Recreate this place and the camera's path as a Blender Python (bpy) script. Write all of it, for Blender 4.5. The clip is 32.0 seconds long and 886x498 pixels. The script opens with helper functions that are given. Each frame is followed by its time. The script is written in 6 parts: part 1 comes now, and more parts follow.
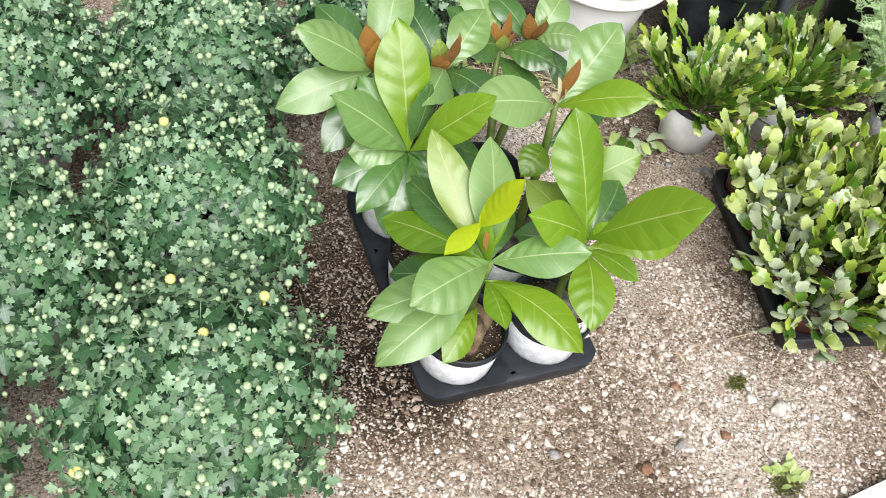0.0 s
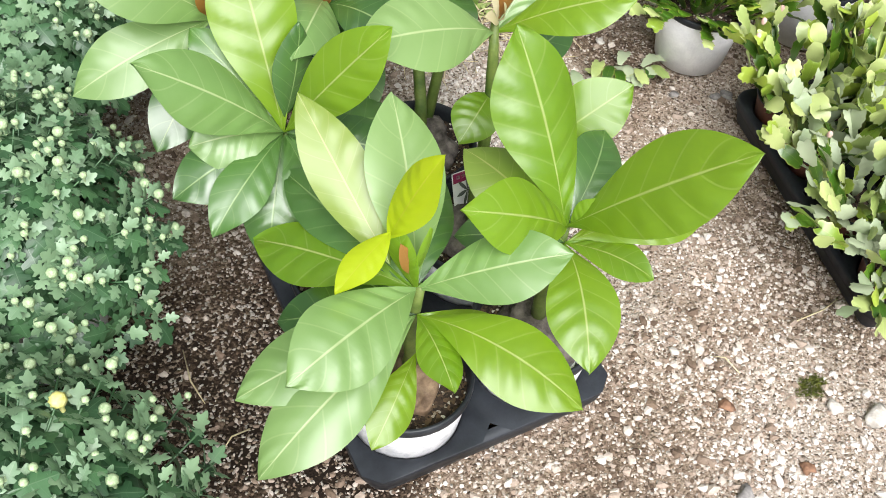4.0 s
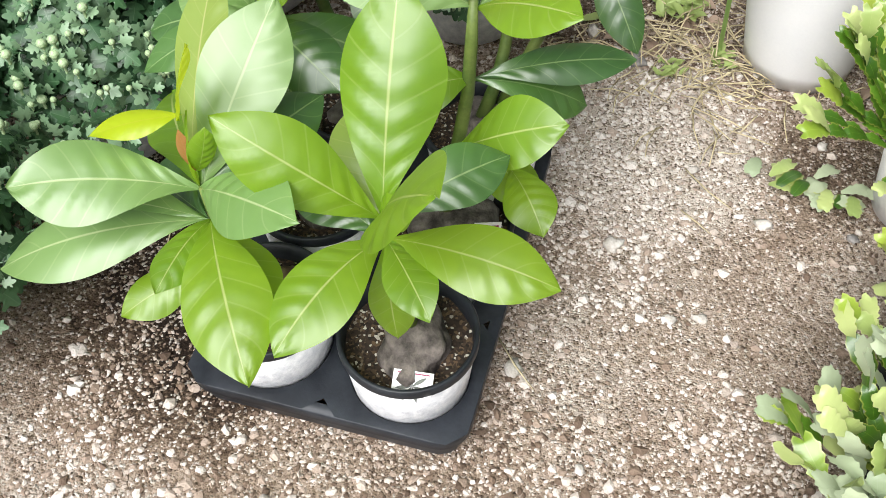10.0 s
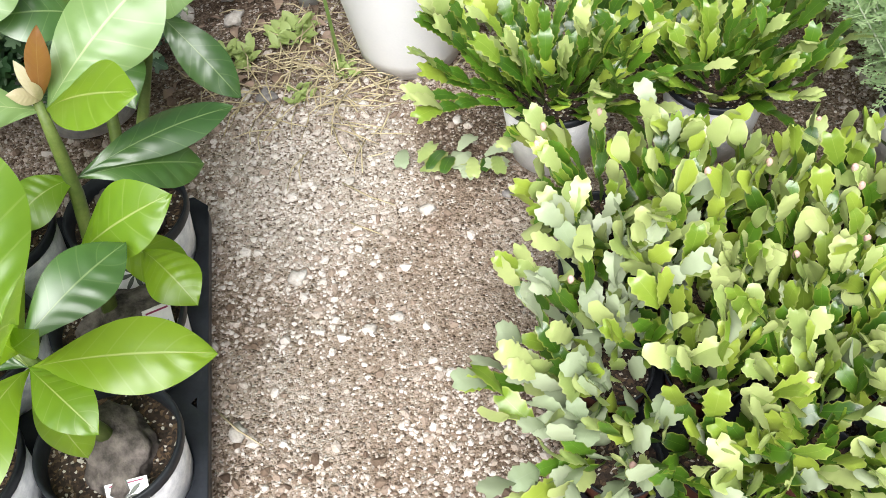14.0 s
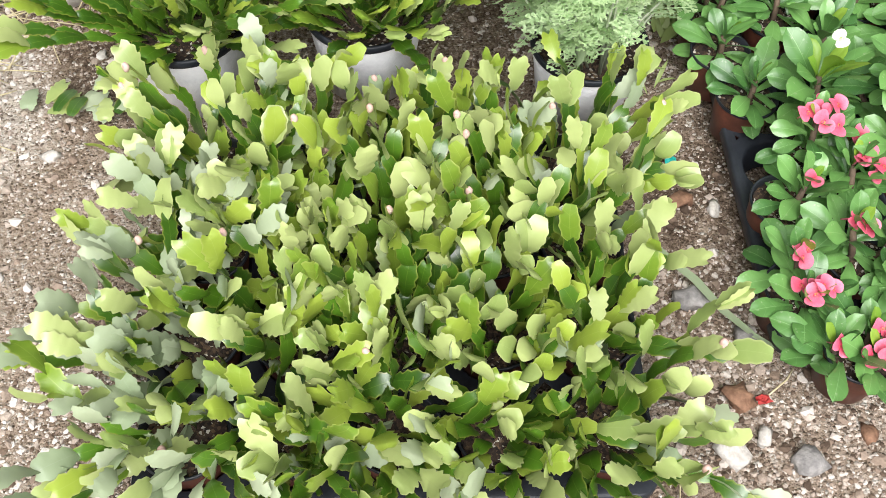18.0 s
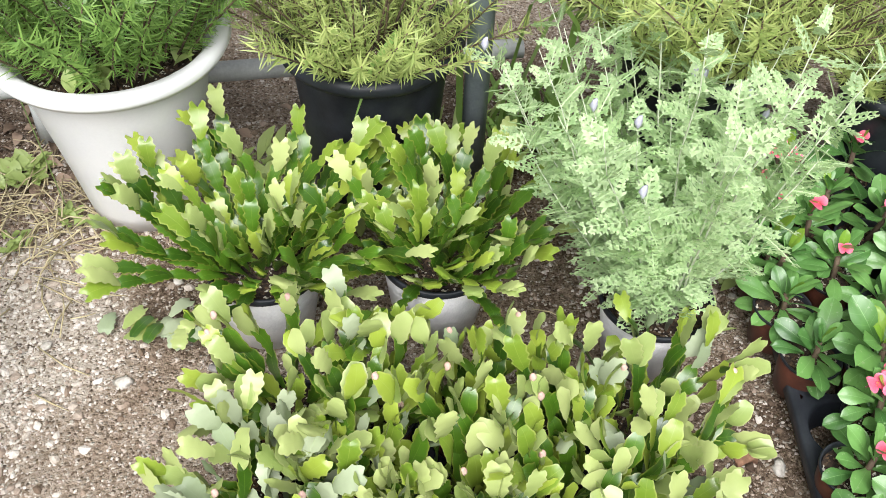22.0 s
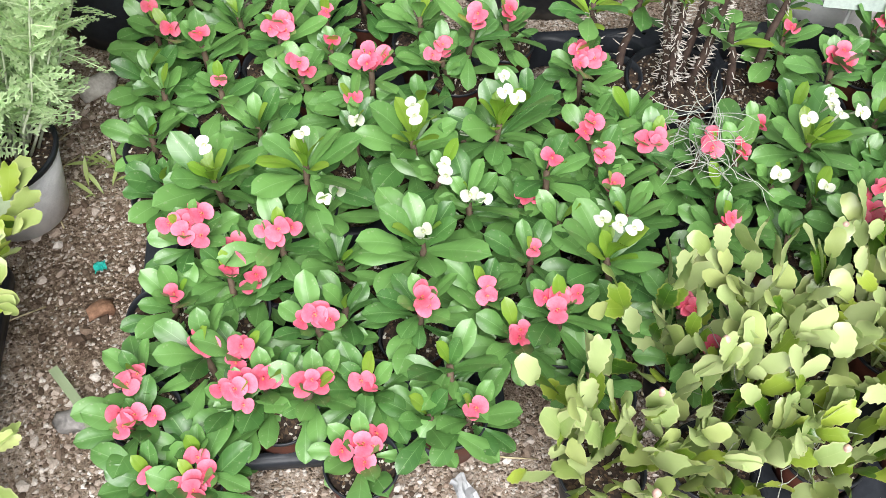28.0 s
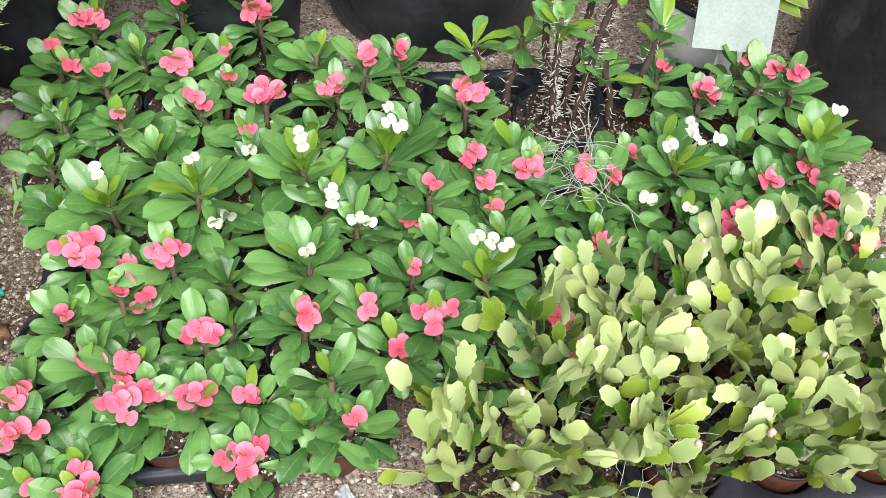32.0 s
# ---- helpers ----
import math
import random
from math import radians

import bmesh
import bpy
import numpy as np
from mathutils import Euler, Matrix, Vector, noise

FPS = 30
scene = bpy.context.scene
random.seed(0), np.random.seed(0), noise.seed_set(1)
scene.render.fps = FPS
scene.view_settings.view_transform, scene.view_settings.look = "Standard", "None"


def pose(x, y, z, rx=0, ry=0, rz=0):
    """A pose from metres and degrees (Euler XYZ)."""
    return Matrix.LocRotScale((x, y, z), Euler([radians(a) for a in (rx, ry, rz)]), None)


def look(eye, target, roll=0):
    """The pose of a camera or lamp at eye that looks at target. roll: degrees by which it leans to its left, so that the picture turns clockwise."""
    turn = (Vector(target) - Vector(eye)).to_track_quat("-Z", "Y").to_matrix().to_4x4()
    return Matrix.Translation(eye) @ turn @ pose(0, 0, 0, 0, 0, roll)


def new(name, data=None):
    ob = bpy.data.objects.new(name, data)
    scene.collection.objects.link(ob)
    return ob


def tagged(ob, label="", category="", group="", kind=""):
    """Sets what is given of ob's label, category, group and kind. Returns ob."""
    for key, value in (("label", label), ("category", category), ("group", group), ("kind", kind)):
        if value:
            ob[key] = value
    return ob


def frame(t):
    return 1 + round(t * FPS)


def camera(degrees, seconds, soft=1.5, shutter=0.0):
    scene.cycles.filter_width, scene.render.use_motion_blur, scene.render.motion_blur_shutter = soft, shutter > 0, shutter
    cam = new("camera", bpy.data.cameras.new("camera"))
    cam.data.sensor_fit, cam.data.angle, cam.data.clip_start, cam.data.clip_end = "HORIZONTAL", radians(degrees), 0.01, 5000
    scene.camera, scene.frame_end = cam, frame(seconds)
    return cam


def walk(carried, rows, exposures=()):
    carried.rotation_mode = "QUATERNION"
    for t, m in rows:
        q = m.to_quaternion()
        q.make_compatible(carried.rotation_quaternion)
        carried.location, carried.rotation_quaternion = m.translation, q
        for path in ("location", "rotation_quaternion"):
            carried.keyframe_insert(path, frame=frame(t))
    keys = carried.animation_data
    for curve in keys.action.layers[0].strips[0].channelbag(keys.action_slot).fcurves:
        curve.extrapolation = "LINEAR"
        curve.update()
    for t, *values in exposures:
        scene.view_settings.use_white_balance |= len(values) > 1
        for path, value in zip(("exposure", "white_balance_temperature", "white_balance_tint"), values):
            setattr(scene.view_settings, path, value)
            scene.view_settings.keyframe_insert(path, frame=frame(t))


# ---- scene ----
cam = camera(48.59, 32.0, soft=0.75)
PATH = [
    (0, (-0.9912, -0.2464, 1.6069), (-0.6291, 0.2870, 0.8424), 14.46),
    (0.5, (-0.7714, -0.0258, 1.3295), (-0.4603, 0.5022, 0.5393), 12.28),
    (1, (-0.6904, 0.0452, 1.2225), (-0.3993, 0.5764, 0.4268), 10.55),
    (1.5, (-0.6477, 0.0839, 1.1647), (-0.3679, 0.6198, 0.3682), 9.53),
    (2, (-0.6170, 0.0960, 1.1398), (-0.3430, 0.6349, 0.3433), 8.73),
    (2.5, (-0.6186, 0.1203, 1.1502), (-0.3282, 0.6486, 0.3524), 9.33),
    (3, (-0.6410, 0.1126, 1.1650), (-0.3330, 0.6382, 0.3720), 8.31),
    (3.5, (-0.6841, 0.0895, 1.1864), (-0.3429, 0.5913, 0.3916), 8.48),
    (4, (-0.6510, 0.0558, 1.2165), (-0.3167, 0.5675, 0.4250), 5.58),
    (4.5, (-0.5400, 0.0412, 1.2018), (-0.2474, 0.5771, 0.4098), 3.60),
    (6.5, (-0.3512, -0.0168, 1.1183), (-0.1802, 0.5620, 0.3210), -1.14),
    (7, (-0.2921, 0.0375, 1.1070), (-0.1395, 0.6048, 0.2977), 0.23),
    (7.5, (-0.1932, 0.1030, 1.1203), (-0.1004, 0.6858, 0.3130), -0.90),
    (8, (-0.1381, 0.1219, 1.1308), (-0.1279, 0.7187, 0.3285), -1.59),
    (8.5, (-0.0303, 0.0872, 1.1442), (-0.1006, 0.6893, 0.3489), -2.83),
    (9, (0.0403, 0.0363, 1.1310), (-0.0838, 0.6333, 0.3383), -2.80),
    (9.5, (0.0539, -0.0003, 1.1278), (-0.0922, 0.5931, 0.3362), -2.06),
    (10, (0.0459, -0.0179, 1.1225), (-0.1021, 0.5759, 0.3316), -1.40),
    (10.5, (0.0258, -0.0089, 1.1178), (-0.1179, 0.5925, 0.3319), -1.90),
    (11, (0.0035, 0.0042, 1.1353), (-0.1342, 0.6132, 0.3541), -3.37),
    (11.5, (-0.0083, 0.0048, 1.1475), (-0.1319, 0.6289, 0.3760), -5.00),
    (12, (-0.0109, 0.0028, 1.1566), (-0.1080, 0.6415, 0.3933), -6.32),
    (12.5, (0.0019, 0.0034, 1.1461), (-0.0500, 0.6415, 0.3779), -6.67),
    (13, (0.0001, -0.0001, 1.1287), (-0.0001, 0.6281, 0.3507), -6.73),
    (13.5, (0.0450, -0.0097, 1.1255), (0.0919, 0.6093, 0.3416), -6.40),
    (14, (0.1817, -0.0133, 1.1372), (0.2579, 0.6051, 0.3550), -5.61),
    (14.5, (0.3978, -0.0310, 1.1309), (0.4720, 0.5814, 0.3439), -6.31),
    (15, (0.5228, -0.0558, 1.1176), (0.6055, 0.5523, 0.3280), -5.92),
    (15.5, (0.5533, -0.0395, 1.1191), (0.6518, 0.5536, 0.3200), -5.44),
    (17.5, (0.5526, 0.0050, 1.0727), (0.7230, 0.5432, 0.2473), 1.62),
    (18, (0.5486, -0.0059, 1.0651), (0.7185, 0.5278, 0.2367), 2.36),
    (18.5, (0.5305, -0.0096, 1.0625), (0.6890, 0.5468, 0.2468), 1.80),
    (19, (0.5117, 0.0096, 1.1114), (0.6528, 0.6155, 0.3285), 0.49),
    (19.5, (0.5066, 0.0324, 1.1542), (0.6286, 0.6871, 0.4083), -0.96),
    (20, (0.5008, 0.0400, 1.1666), (0.6166, 0.7312, 0.4533), -1.36),
    (20.5, (0.4952, 0.0548, 1.1736), (0.6168, 0.7580, 0.4732), -0.79),
    (21, (0.4941, 0.0640, 1.1653), (0.6297, 0.7622, 0.4622), 0.25),
    (21.5, (0.4948, 0.0722, 1.1595), (0.6503, 0.7540, 0.4446), 1.65),
    (22, (0.5016, 0.0819, 1.1500), (0.6806, 0.7460, 0.4240), 2.95),
    (22.5, (0.5073, 0.0976, 1.1492), (0.7162, 0.7390, 0.4110), 3.93),
    (23, (0.5103, 0.1041, 1.1460), (0.7553, 0.7258, 0.4020), 4.37),
    (23.5, (0.5323, 0.0954, 1.1398), (0.8058, 0.6985, 0.3905), 3.83),
    (24, (0.6306, 0.0477, 1.1510), (0.9097, 0.6474, 0.4010), 1.86),
    (24.5, (0.8024, -0.0036, 1.1663), (1.0959, 0.5797, 0.4088), 1.52),
    (25, (0.9375, -0.0676, 1.1682), (1.2329, 0.5078, 0.4055), 0.19),
    (25.5, (1.0022, -0.0847, 1.1675), (1.3067, 0.4665, 0.3906), 1.16),
    (26, (1.1037, -0.0655, 1.1501), (1.3956, 0.4577, 0.3495), 3.02),
    (26.5, (1.1780, -0.0306, 1.1173), (1.4757, 0.4755, 0.3079), 7.11),
    (28.5, (1.3063, -0.1311, 1.1060), (1.4914, 0.4114, 0.2865), 0.62),
    (29, (1.3189, -0.1564, 1.1023), (1.5164, 0.3869, 0.2863), 0.45),
    (29.5, (1.3261, -0.1775, 1.1042), (1.5497, 0.3700, 0.2978), 0.98),
    (30, (1.3424, -0.1975, 1.1141), (1.5958, 0.3546, 0.3198), 2.03),
    (30.5, (1.3524, -0.2084, 1.1224), (1.6274, 0.3489, 0.3390), 3.27),
    (31, (1.3523, -0.2093, 1.1194), (1.6340, 0.3552, 0.3435), 4.18),
    (31.5, (1.3434, -0.2039, 1.1212), (1.6194, 0.3640, 0.3457), 4.86),
    (32, (1.3357, -0.2001, 1.1251), (1.6029, 0.3686, 0.3472), 5.19),
]
# the film's camera brightens and darkens a little on the way
EXPOSURES = ((0, 0.58), (1, 0.66), (4, 0.74), (7, 0.70), (12, 0.66), (14, 0.75), (16, 0.68), (18, 0.64), (20, 0.60), (26, 0.66), (30, 0.59), (32, 0.58))
walk(cam, [(t, look(eye, target, roll)) for t, eye, target, roll in PATH], EXPOSURES)

# ---- light ----
world = bpy.data.worlds.new("overcast_sky")
scene.world = world
world.use_nodes = True
wn = world.node_tree.nodes
sky = wn.new("ShaderNodeTexSky")
sky.sky_type, sky.sun_disc = "NISHITA", False
sky.sun_elevation, sky.sun_rotation = radians(53), radians(197)
sky.dust_density = 4.0
wash = wn.new("ShaderNodeHueSaturation")
wash.inputs["Saturation"].default_value = 0.30
world.node_tree.links.new(sky.outputs[0], wash.inputs["Color"])
world.node_tree.links.new(wash.outputs[0], wn["Background"].inputs[0])
wn["Background"].inputs[1].default_value = 0.052
sun = new("sun", bpy.data.lights.new("sun", "SUN"))
sun.data.energy, sun.data.angle, sun.data.color = 4.0, radians(52), (1.0, 0.99, 1.0)
sun.matrix_world = look((-0.73, -2.4, 3.32), (0, 0, 0))


# ---- materials ----
def mat_base(name):
    m = bpy.data.materials.new(name)
    m.use_nodes = True
    t = m.node_tree
    return m, t, t.nodes, t.links, t.nodes["Principled BSDF"]


def ramp(n, stops, interp="LINEAR"):
    r = n.new("ShaderNodeValToRGB")
    r.color_ramp.interpolation = interp
    e = r.color_ramp.elements
    while len(e) < len(stops):
        e.new(0.5)
    for s, (p, c) in zip(e, stops):
        s.position, s.color = p, (*c, 1)
    return r


def noise_tex(n, l, scale, detail=4.0, coord=None, rough=0.6):
    x = n.new("ShaderNodeTexNoise")
    x.inputs["Scale"].default_value, x.inputs["Detail"].default_value, x.inputs["Roughness"].default_value = scale, detail, rough
    if coord is not None:
        l.new(coord, x.inputs["Vector"])
    return x


def mix_col(n, l, fac, a, b, mode="MIX"):
    x = n.new("ShaderNodeMix")
    x.data_type, x.blend_type = "RGBA", mode
    for sock, v in ((x.inputs[0], fac), (x.inputs[6], a), (x.inputs[7], b)):
        if isinstance(v, (int, float)):
            sock.default_value = v
        elif isinstance(v, tuple):
            sock.default_value = (*v, 1)
        else:
            l.new(v, sock)
    return x.outputs[2]


def math_node(n, l, op, a, b=0.0):
    x = n.new("ShaderNodeMath")
    x.operation = op
    for sock, v in ((x.inputs[0], a), (x.inputs[1], b)):
        if isinstance(v, (int, float)):
            sock.default_value = v
        else:
            l.new(v, sock)
    return x.outputs[0]


def plain(name, lo, hi, scale=30.0, rough=0.6, bump=0.15, metal=0.0, fine=220.0, spec=0.5):
    """A surface that wanders between two colours, with fine relief."""
    m, t, n, l, b = mat_base(name)
    co = n.new("ShaderNodeTexCoord").outputs["Object"]
    big = noise_tex(n, l, scale, 5, co)
    r = ramp(n, [(0.35, lo), (0.68, hi)])
    l.new(big.outputs[0], r.inputs[0])
    tiny = noise_tex(n, l, fine, 3, co)
    l.new(mix_col(n, l, 0.25, r.outputs[0], tiny.outputs[0], "OVERLAY"), b.inputs["Base Color"])
    rr = n.new("ShaderNodeMapRange")
    rr.inputs[3].default_value, rr.inputs[4].default_value = rough - 0.08, rough + 0.1
    l.new(big.outputs[0], rr.inputs[0])
    l.new(rr.outputs[0], b.inputs["Roughness"])
    b.inputs["Metallic"].default_value = metal
    b.inputs["Specular IOR Level"].default_value = spec
    if bump:
        bm = n.new("ShaderNodeBump")
        bm.inputs["Strength"].default_value, bm.inputs["Distance"].default_value = bump, 0.002
        l.new(tiny.outputs[0], bm.inputs["Height"])
        l.new(bm.outputs[0], b.inputs["Normal"])
    return m


def leaf_mat(name, dark, light, vein, rough=0.3, veins=0.8, translucent=0.25, vary=0.35, lateral=9.0, spot=0.0, edge=None, island=False, coat=0.0, bump=0.12, glow=1.25, backlit=None):
    """A leaf: midrib and side veins along its own length, colour that varies from leaf to leaf, light passing through it."""
    m, t, n, l, b = mat_base(name)
    uv = n.new("ShaderNodeUVMap").outputs[0]
    sep = n.new("ShaderNodeSeparateXYZ")
    l.new(uv, sep.inputs[0])
    u = math_node(n, l, "ABSOLUTE", math_node(n, l, "SUBTRACT", sep.outputs[0], 0.5))
    v = sep.outputs[1]
    co = n.new("ShaderNodeTexCoord").outputs["Object"]
    pick = n.new("ShaderNodeNewGeometry").outputs["Random Per Island"] if island else n.new("ShaderNodeObjectInfo").outputs["Random"]
    cloud = noise_tex(n, l, 25.0, 4, co)
    f = math_node(n, l, "ADD", math_node(n, l, "MULTIPLY", pick, vary * 2), math_node(n, l, "MULTIPLY", math_node(n, l, "SUBTRACT", cloud.outputs[0], 0.5), 0.6))
    r = ramp(n, [(0.0, dark), (0.8, light)])
    l.new(math_node(n, l, "ADD", f, 0.2), r.inputs[0])
    col = r.outputs[0]
    rib = math_node(n, l, "LESS_THAN", u, 0.013)
    soft = n.new("ShaderNodeMapRange")
    soft.interpolation_type = "SMOOTHSTEP"
    for k, val in ((1, 0.022), (2, 0.005), (3, 0.0), (4, 1.0)):
        soft.inputs[k].default_value = val
    l.new(u, soft.inputs[0])
    phase = math_node(n, l, "MULTIPLY", math_node(n, l, "SUBTRACT", v, math_node(n, l, "MULTIPLY", u, 0.30)), lateral * 6.2832)
    wave = math_node(n, l, "SINE", phase)
    side = n.new("ShaderNodeMapRange")
    side.interpolation_type = "SMOOTHSTEP"
    for k, val in ((1, 0.955), (2, 1.0), (3, 0.0), (4, 0.26)):
        side.inputs[k].default_value = val
    l.new(wave, side.inputs[0])
    lines = math_node(n, l, "MULTIPLY", math_node(n, l, "MAXIMUM", soft.outputs[0], side.outputs[0]), veins)
    col = mix_col(n, l, lines, col, vein)
    if edge:
        rim = n.new("ShaderNodeMapRange")
        for k, val in ((1, 0.40), (2, 0.5), (3, 0.0), (4, 0.8)):
            rim.inputs[k].default_value = val
        l.new(u, rim.inputs[0])
        col = mix_col(n, l, rim.outputs[0], col, edge)
    if spot:
        sp = noise_tex(n, l, 160.0, 2, co)
        sr = ramp(n, [(0.66, (0, 0, 0)), (0.72, (1, 1, 1))])
        l.new(sp.outputs[0], sr.inputs[0])
        col = mix_col(n, l, math_node(n, l, "MULTIPLY", sr.outputs[0], spot), col, (0.5, 0.5, 0.38))
    l.new(col, b.inputs["Base Color"])
    b.inputs["Roughness"].default_value = rough
    b.inputs["Specular IOR Level"].default_value = 0.7
    b.inputs["Coat IOR"].default_value = 1.75
    b.inputs["Coat Weight"].default_value, b.inputs["Coat Roughness"].default_value = coat, 0.36
    h = math_node(n, l, "ADD", math_node(n, l, "MULTIPLY", wave, -0.35), math_node(n, l, "MULTIPLY", soft.outputs[0], -0.8))
    h = math_node(n, l, "ADD", h, math_node(n, l, "MULTIPLY", noise_tex(n, l, 300.0, 2, co).outputs[0], 0.3))
    bm = n.new("ShaderNodeBump")
    bm.inputs["Strength"].default_value, bm.inputs["Distance"].default_value = bump, 0.0016
    l.new(h, bm.inputs["Height"])
    l.new(bm.outputs[0], b.inputs["Normal"])
    tr = n.new("ShaderNodeBsdfTranslucent")
    l.new(mix_col(n, l, 0.5 if backlit is None else 0.75, col, backlit or tuple(min(0.95, c * glow) for c in light)), tr.inputs["Color"])
    mx = n.new("ShaderNodeMixShader")
    mx.inputs[0].default_value = translucent
    l.new(b.outputs[0], mx.inputs[1])
    l.new(tr.outputs[0], mx.inputs[2])
    l.new(mx.outputs[0], n["Material Output"].inputs["Surface"])
    return m


# trodden pale dust (above zero) and bare brown earth (below): place, reach, amount
GROUND_ZONES = ((0.12, 1.08, 0.26, 0.12), (0.20, 0.24, 0.26, 0.08), (0.13, 0.74, 0.22, 0.04), (0.31, 0.84, 0.20, -0.001), (0.40, 1.10, 0.14, -0.07), (-0.05, 1.50, 0.30, -0.10), (1.10, 0.75, 0.20, -0.05))


def ground_mat():
    m, t, n, l, b = mat_base("sandy_gravel_ground")
    co = n.new("ShaderNodeTexCoord").outputs["Object"]
    patch = noise_tex(n, l, 2.6, 3, co)
    grain = noise_tex(n, l, 150.0, 5, co, 0.8)
    crumb = noise_tex(n, l, 38.0, 4, co, 0.7)
    sand = ramp(n, [(0.40, (0.022, 0.014, 0.009)), (0.485, (0.125, 0.085, 0.057)), (0.565, (0.36, 0.275, 0.205)), (0.68, (0.64, 0.56, 0.48))])
    broad = noise_tex(n, l, 1.15, 2, co)
    mixed = math_node(n, l, "ADD", math_node(n, l, "MULTIPLY", patch.outputs[0], 0.34), math_node(n, l, "MULTIPLY", grain.outputs[0], 0.42))
    mixed = math_node(n, l, "ADD", mixed, math_node(n, l, "MULTIPLY", broad.outputs[0], 0.22))
    # Ground darkens towards a spot left of the carrier tray, with a noisy edge
    dark_spot = n.new("ShaderNodeVectorMath")
    dark_spot.operation = "DISTANCE"
    dark_spot.inputs[1].default_value = (-0.50, 0.80, 0.0)
    l.new(co, dark_spot.inputs[0])
    darker = n.new("ShaderNodeMapRange")
    for k, val in ((1, 0.16), (2, 0.40), (3, 0.17), (4, 0.0)):
        darker.inputs[k].default_value = val
    l.new(math_node(n, l, "ADD", dark_spot.outputs["Value"], math_node(n, l, "MULTIPLY", math_node(n, l, "SUBTRACT", patch.outputs[0], 0.5), 0.3)), darker.inputs[0])
    mixed = math_node(n, l, "SUBTRACT", mixed, darker.outputs[0])
    for px, py, reach, amount in GROUND_ZONES:
        away = n.new("ShaderNodeVectorMath")
        away.operation = "DISTANCE"
        away.inputs[1].default_value = (px, py, 0.0)
        l.new(co, away.inputs[0])
        zone = n.new("ShaderNodeMapRange")
        zone.interpolation_type = "SMOOTHSTEP"
        for k, val in ((1, reach * 0.35), (2, reach), (3, amount), (4, 0.0)):
            zone.inputs[k].default_value = val
        l.new(math_node(n, l, "ADD", away.outputs["Value"], math_node(n, l, "MULTIPLY", math_node(n, l, "SUBTRACT", crumb.outputs[0], 0.5), 0.22)), zone.inputs[0])
        mixed = math_node(n, l, "ADD", mixed, zone.outputs[0])
    l.new(math_node(n, l, "ADD", mixed, math_node(n, l, "MULTIPLY", crumb.outputs[0], 0.17)), sand.inputs[0])
    chips = n.new("ShaderNodeTexVoronoi")
    chips.inputs["Scale"].default_value = 260.0
    l.new(co, chips.inputs["Vector"])
    sep = n.new("ShaderNodeSeparateColor")
    l.new(chips.outputs["Color"], sep.inputs[0])
    tone = ramp(n, [(0.0, (0.08, 0.055, 0.04)), (0.35, (0.26, 0.19, 0.13)), (0.65, (0.44, 0.36, 0.28)), (0.9, (0.74, 0.69, 0.62))])
    l.new(sep.outputs[0], tone.inputs[0])
    show = math_node(n, l, "GREATER_THAN", math_node(n, l, "ADD", sep.outputs[1], math_node(n, l, "MULTIPLY", patch.outputs[0], 0.75)), 0.98)
    col = mix_col(n, l, math_node(n, l, "MULTIPLY", show, 0.8), sand.outputs[0], tone.outputs[0])
    l.new(col, b.inputs["Base Color"])
    b.inputs["Roughness"].default_value = 0.92
    b.inputs["Specular IOR Level"].default_value = 0.2
    h = math_node(n, l, "ADD", math_node(n, l, "MULTIPLY", math_node(n, l, "SUBTRACT", 1.0, chips.outputs["Distance"]), show), math_node(n, l, "ADD", math_node(n, l, "MULTIPLY", grain.outputs[0], 1.0), math_node(n, l, "MULTIPLY", crumb.outputs[0], 2.2)))
    bm = n.new("ShaderNodeBump")
    bm.inputs["Strength"].default_value, bm.inputs["Distance"].default_value = 1.0, 0.007
    l.new(h, bm.inputs["Height"])
    l.new(bm.outputs[0], b.inputs["Normal"])
    return m


def pebble_mat():
    m, t, n, l, b = mat_base("pebbles")
    pick = n.new("ShaderNodeNewGeometry").outputs["Random Per Island"]
    co = n.new("ShaderNodeTexCoord").outputs["Object"]
    r = ramp(n, [(0.0, (0.085, 0.058, 0.041)), (0.22, (0.18, 0.128, 0.092)), (0.40, (0.33, 0.255, 0.20)), (0.60, (0.45, 0.375, 0.315)), (0.80, (0.58, 0.515, 0.455)), (1.0, (0.70, 0.65, 0.60))])
    zone = noise_tex(n, l, 1.9, 2, co)
    r2 = math_node(n, l, "ADD", pick, math_node(n, l, "MULTIPLY", math_node(n, l, "SUBTRACT", zone.outputs[0], 0.5), 1.1))
    for px, py, reach, amount in GROUND_ZONES:
        away = n.new("ShaderNodeVectorMath")
        away.operation = "DISTANCE"
        away.inputs[1].default_value = (px, py, 0.0)
        l.new(co, away.inputs[0])
        dust = n.new("ShaderNodeMapRange")
        dust.interpolation_type = "SMOOTHSTEP"
        for k, val in ((1, reach * 0.3), (2, reach * 1.1), (3, max(-0.2, amount * 4.5)), (4, 0.0)):
            dust.inputs[k].default_value = val
        l.new(away.outputs["Value"], dust.inputs[0])
        r2 = math_node(n, l, "ADD", r2, dust.outputs[0])
    l.new(r2, r.inputs[0])
    x = noise_tex(n, l, 240.0, 4, co)
    l.new(mix_col(n, l, 0.35, r.outputs[0], x.outputs[0], "OVERLAY"), b.inputs["Base Color"])
    b.inputs["Roughness"].default_value = 0.85
    b.inputs["Specular IOR Level"].default_value = 0.25
    bm = n.new("ShaderNodeBump")
    bm.inputs["Strength"].default_value, bm.inputs["Distance"].default_value = 0.7, 0.002
    l.new(x.outputs[0], bm.inputs["Height"])
    l.new(bm.outputs[0], b.inputs["Normal"])
    return m


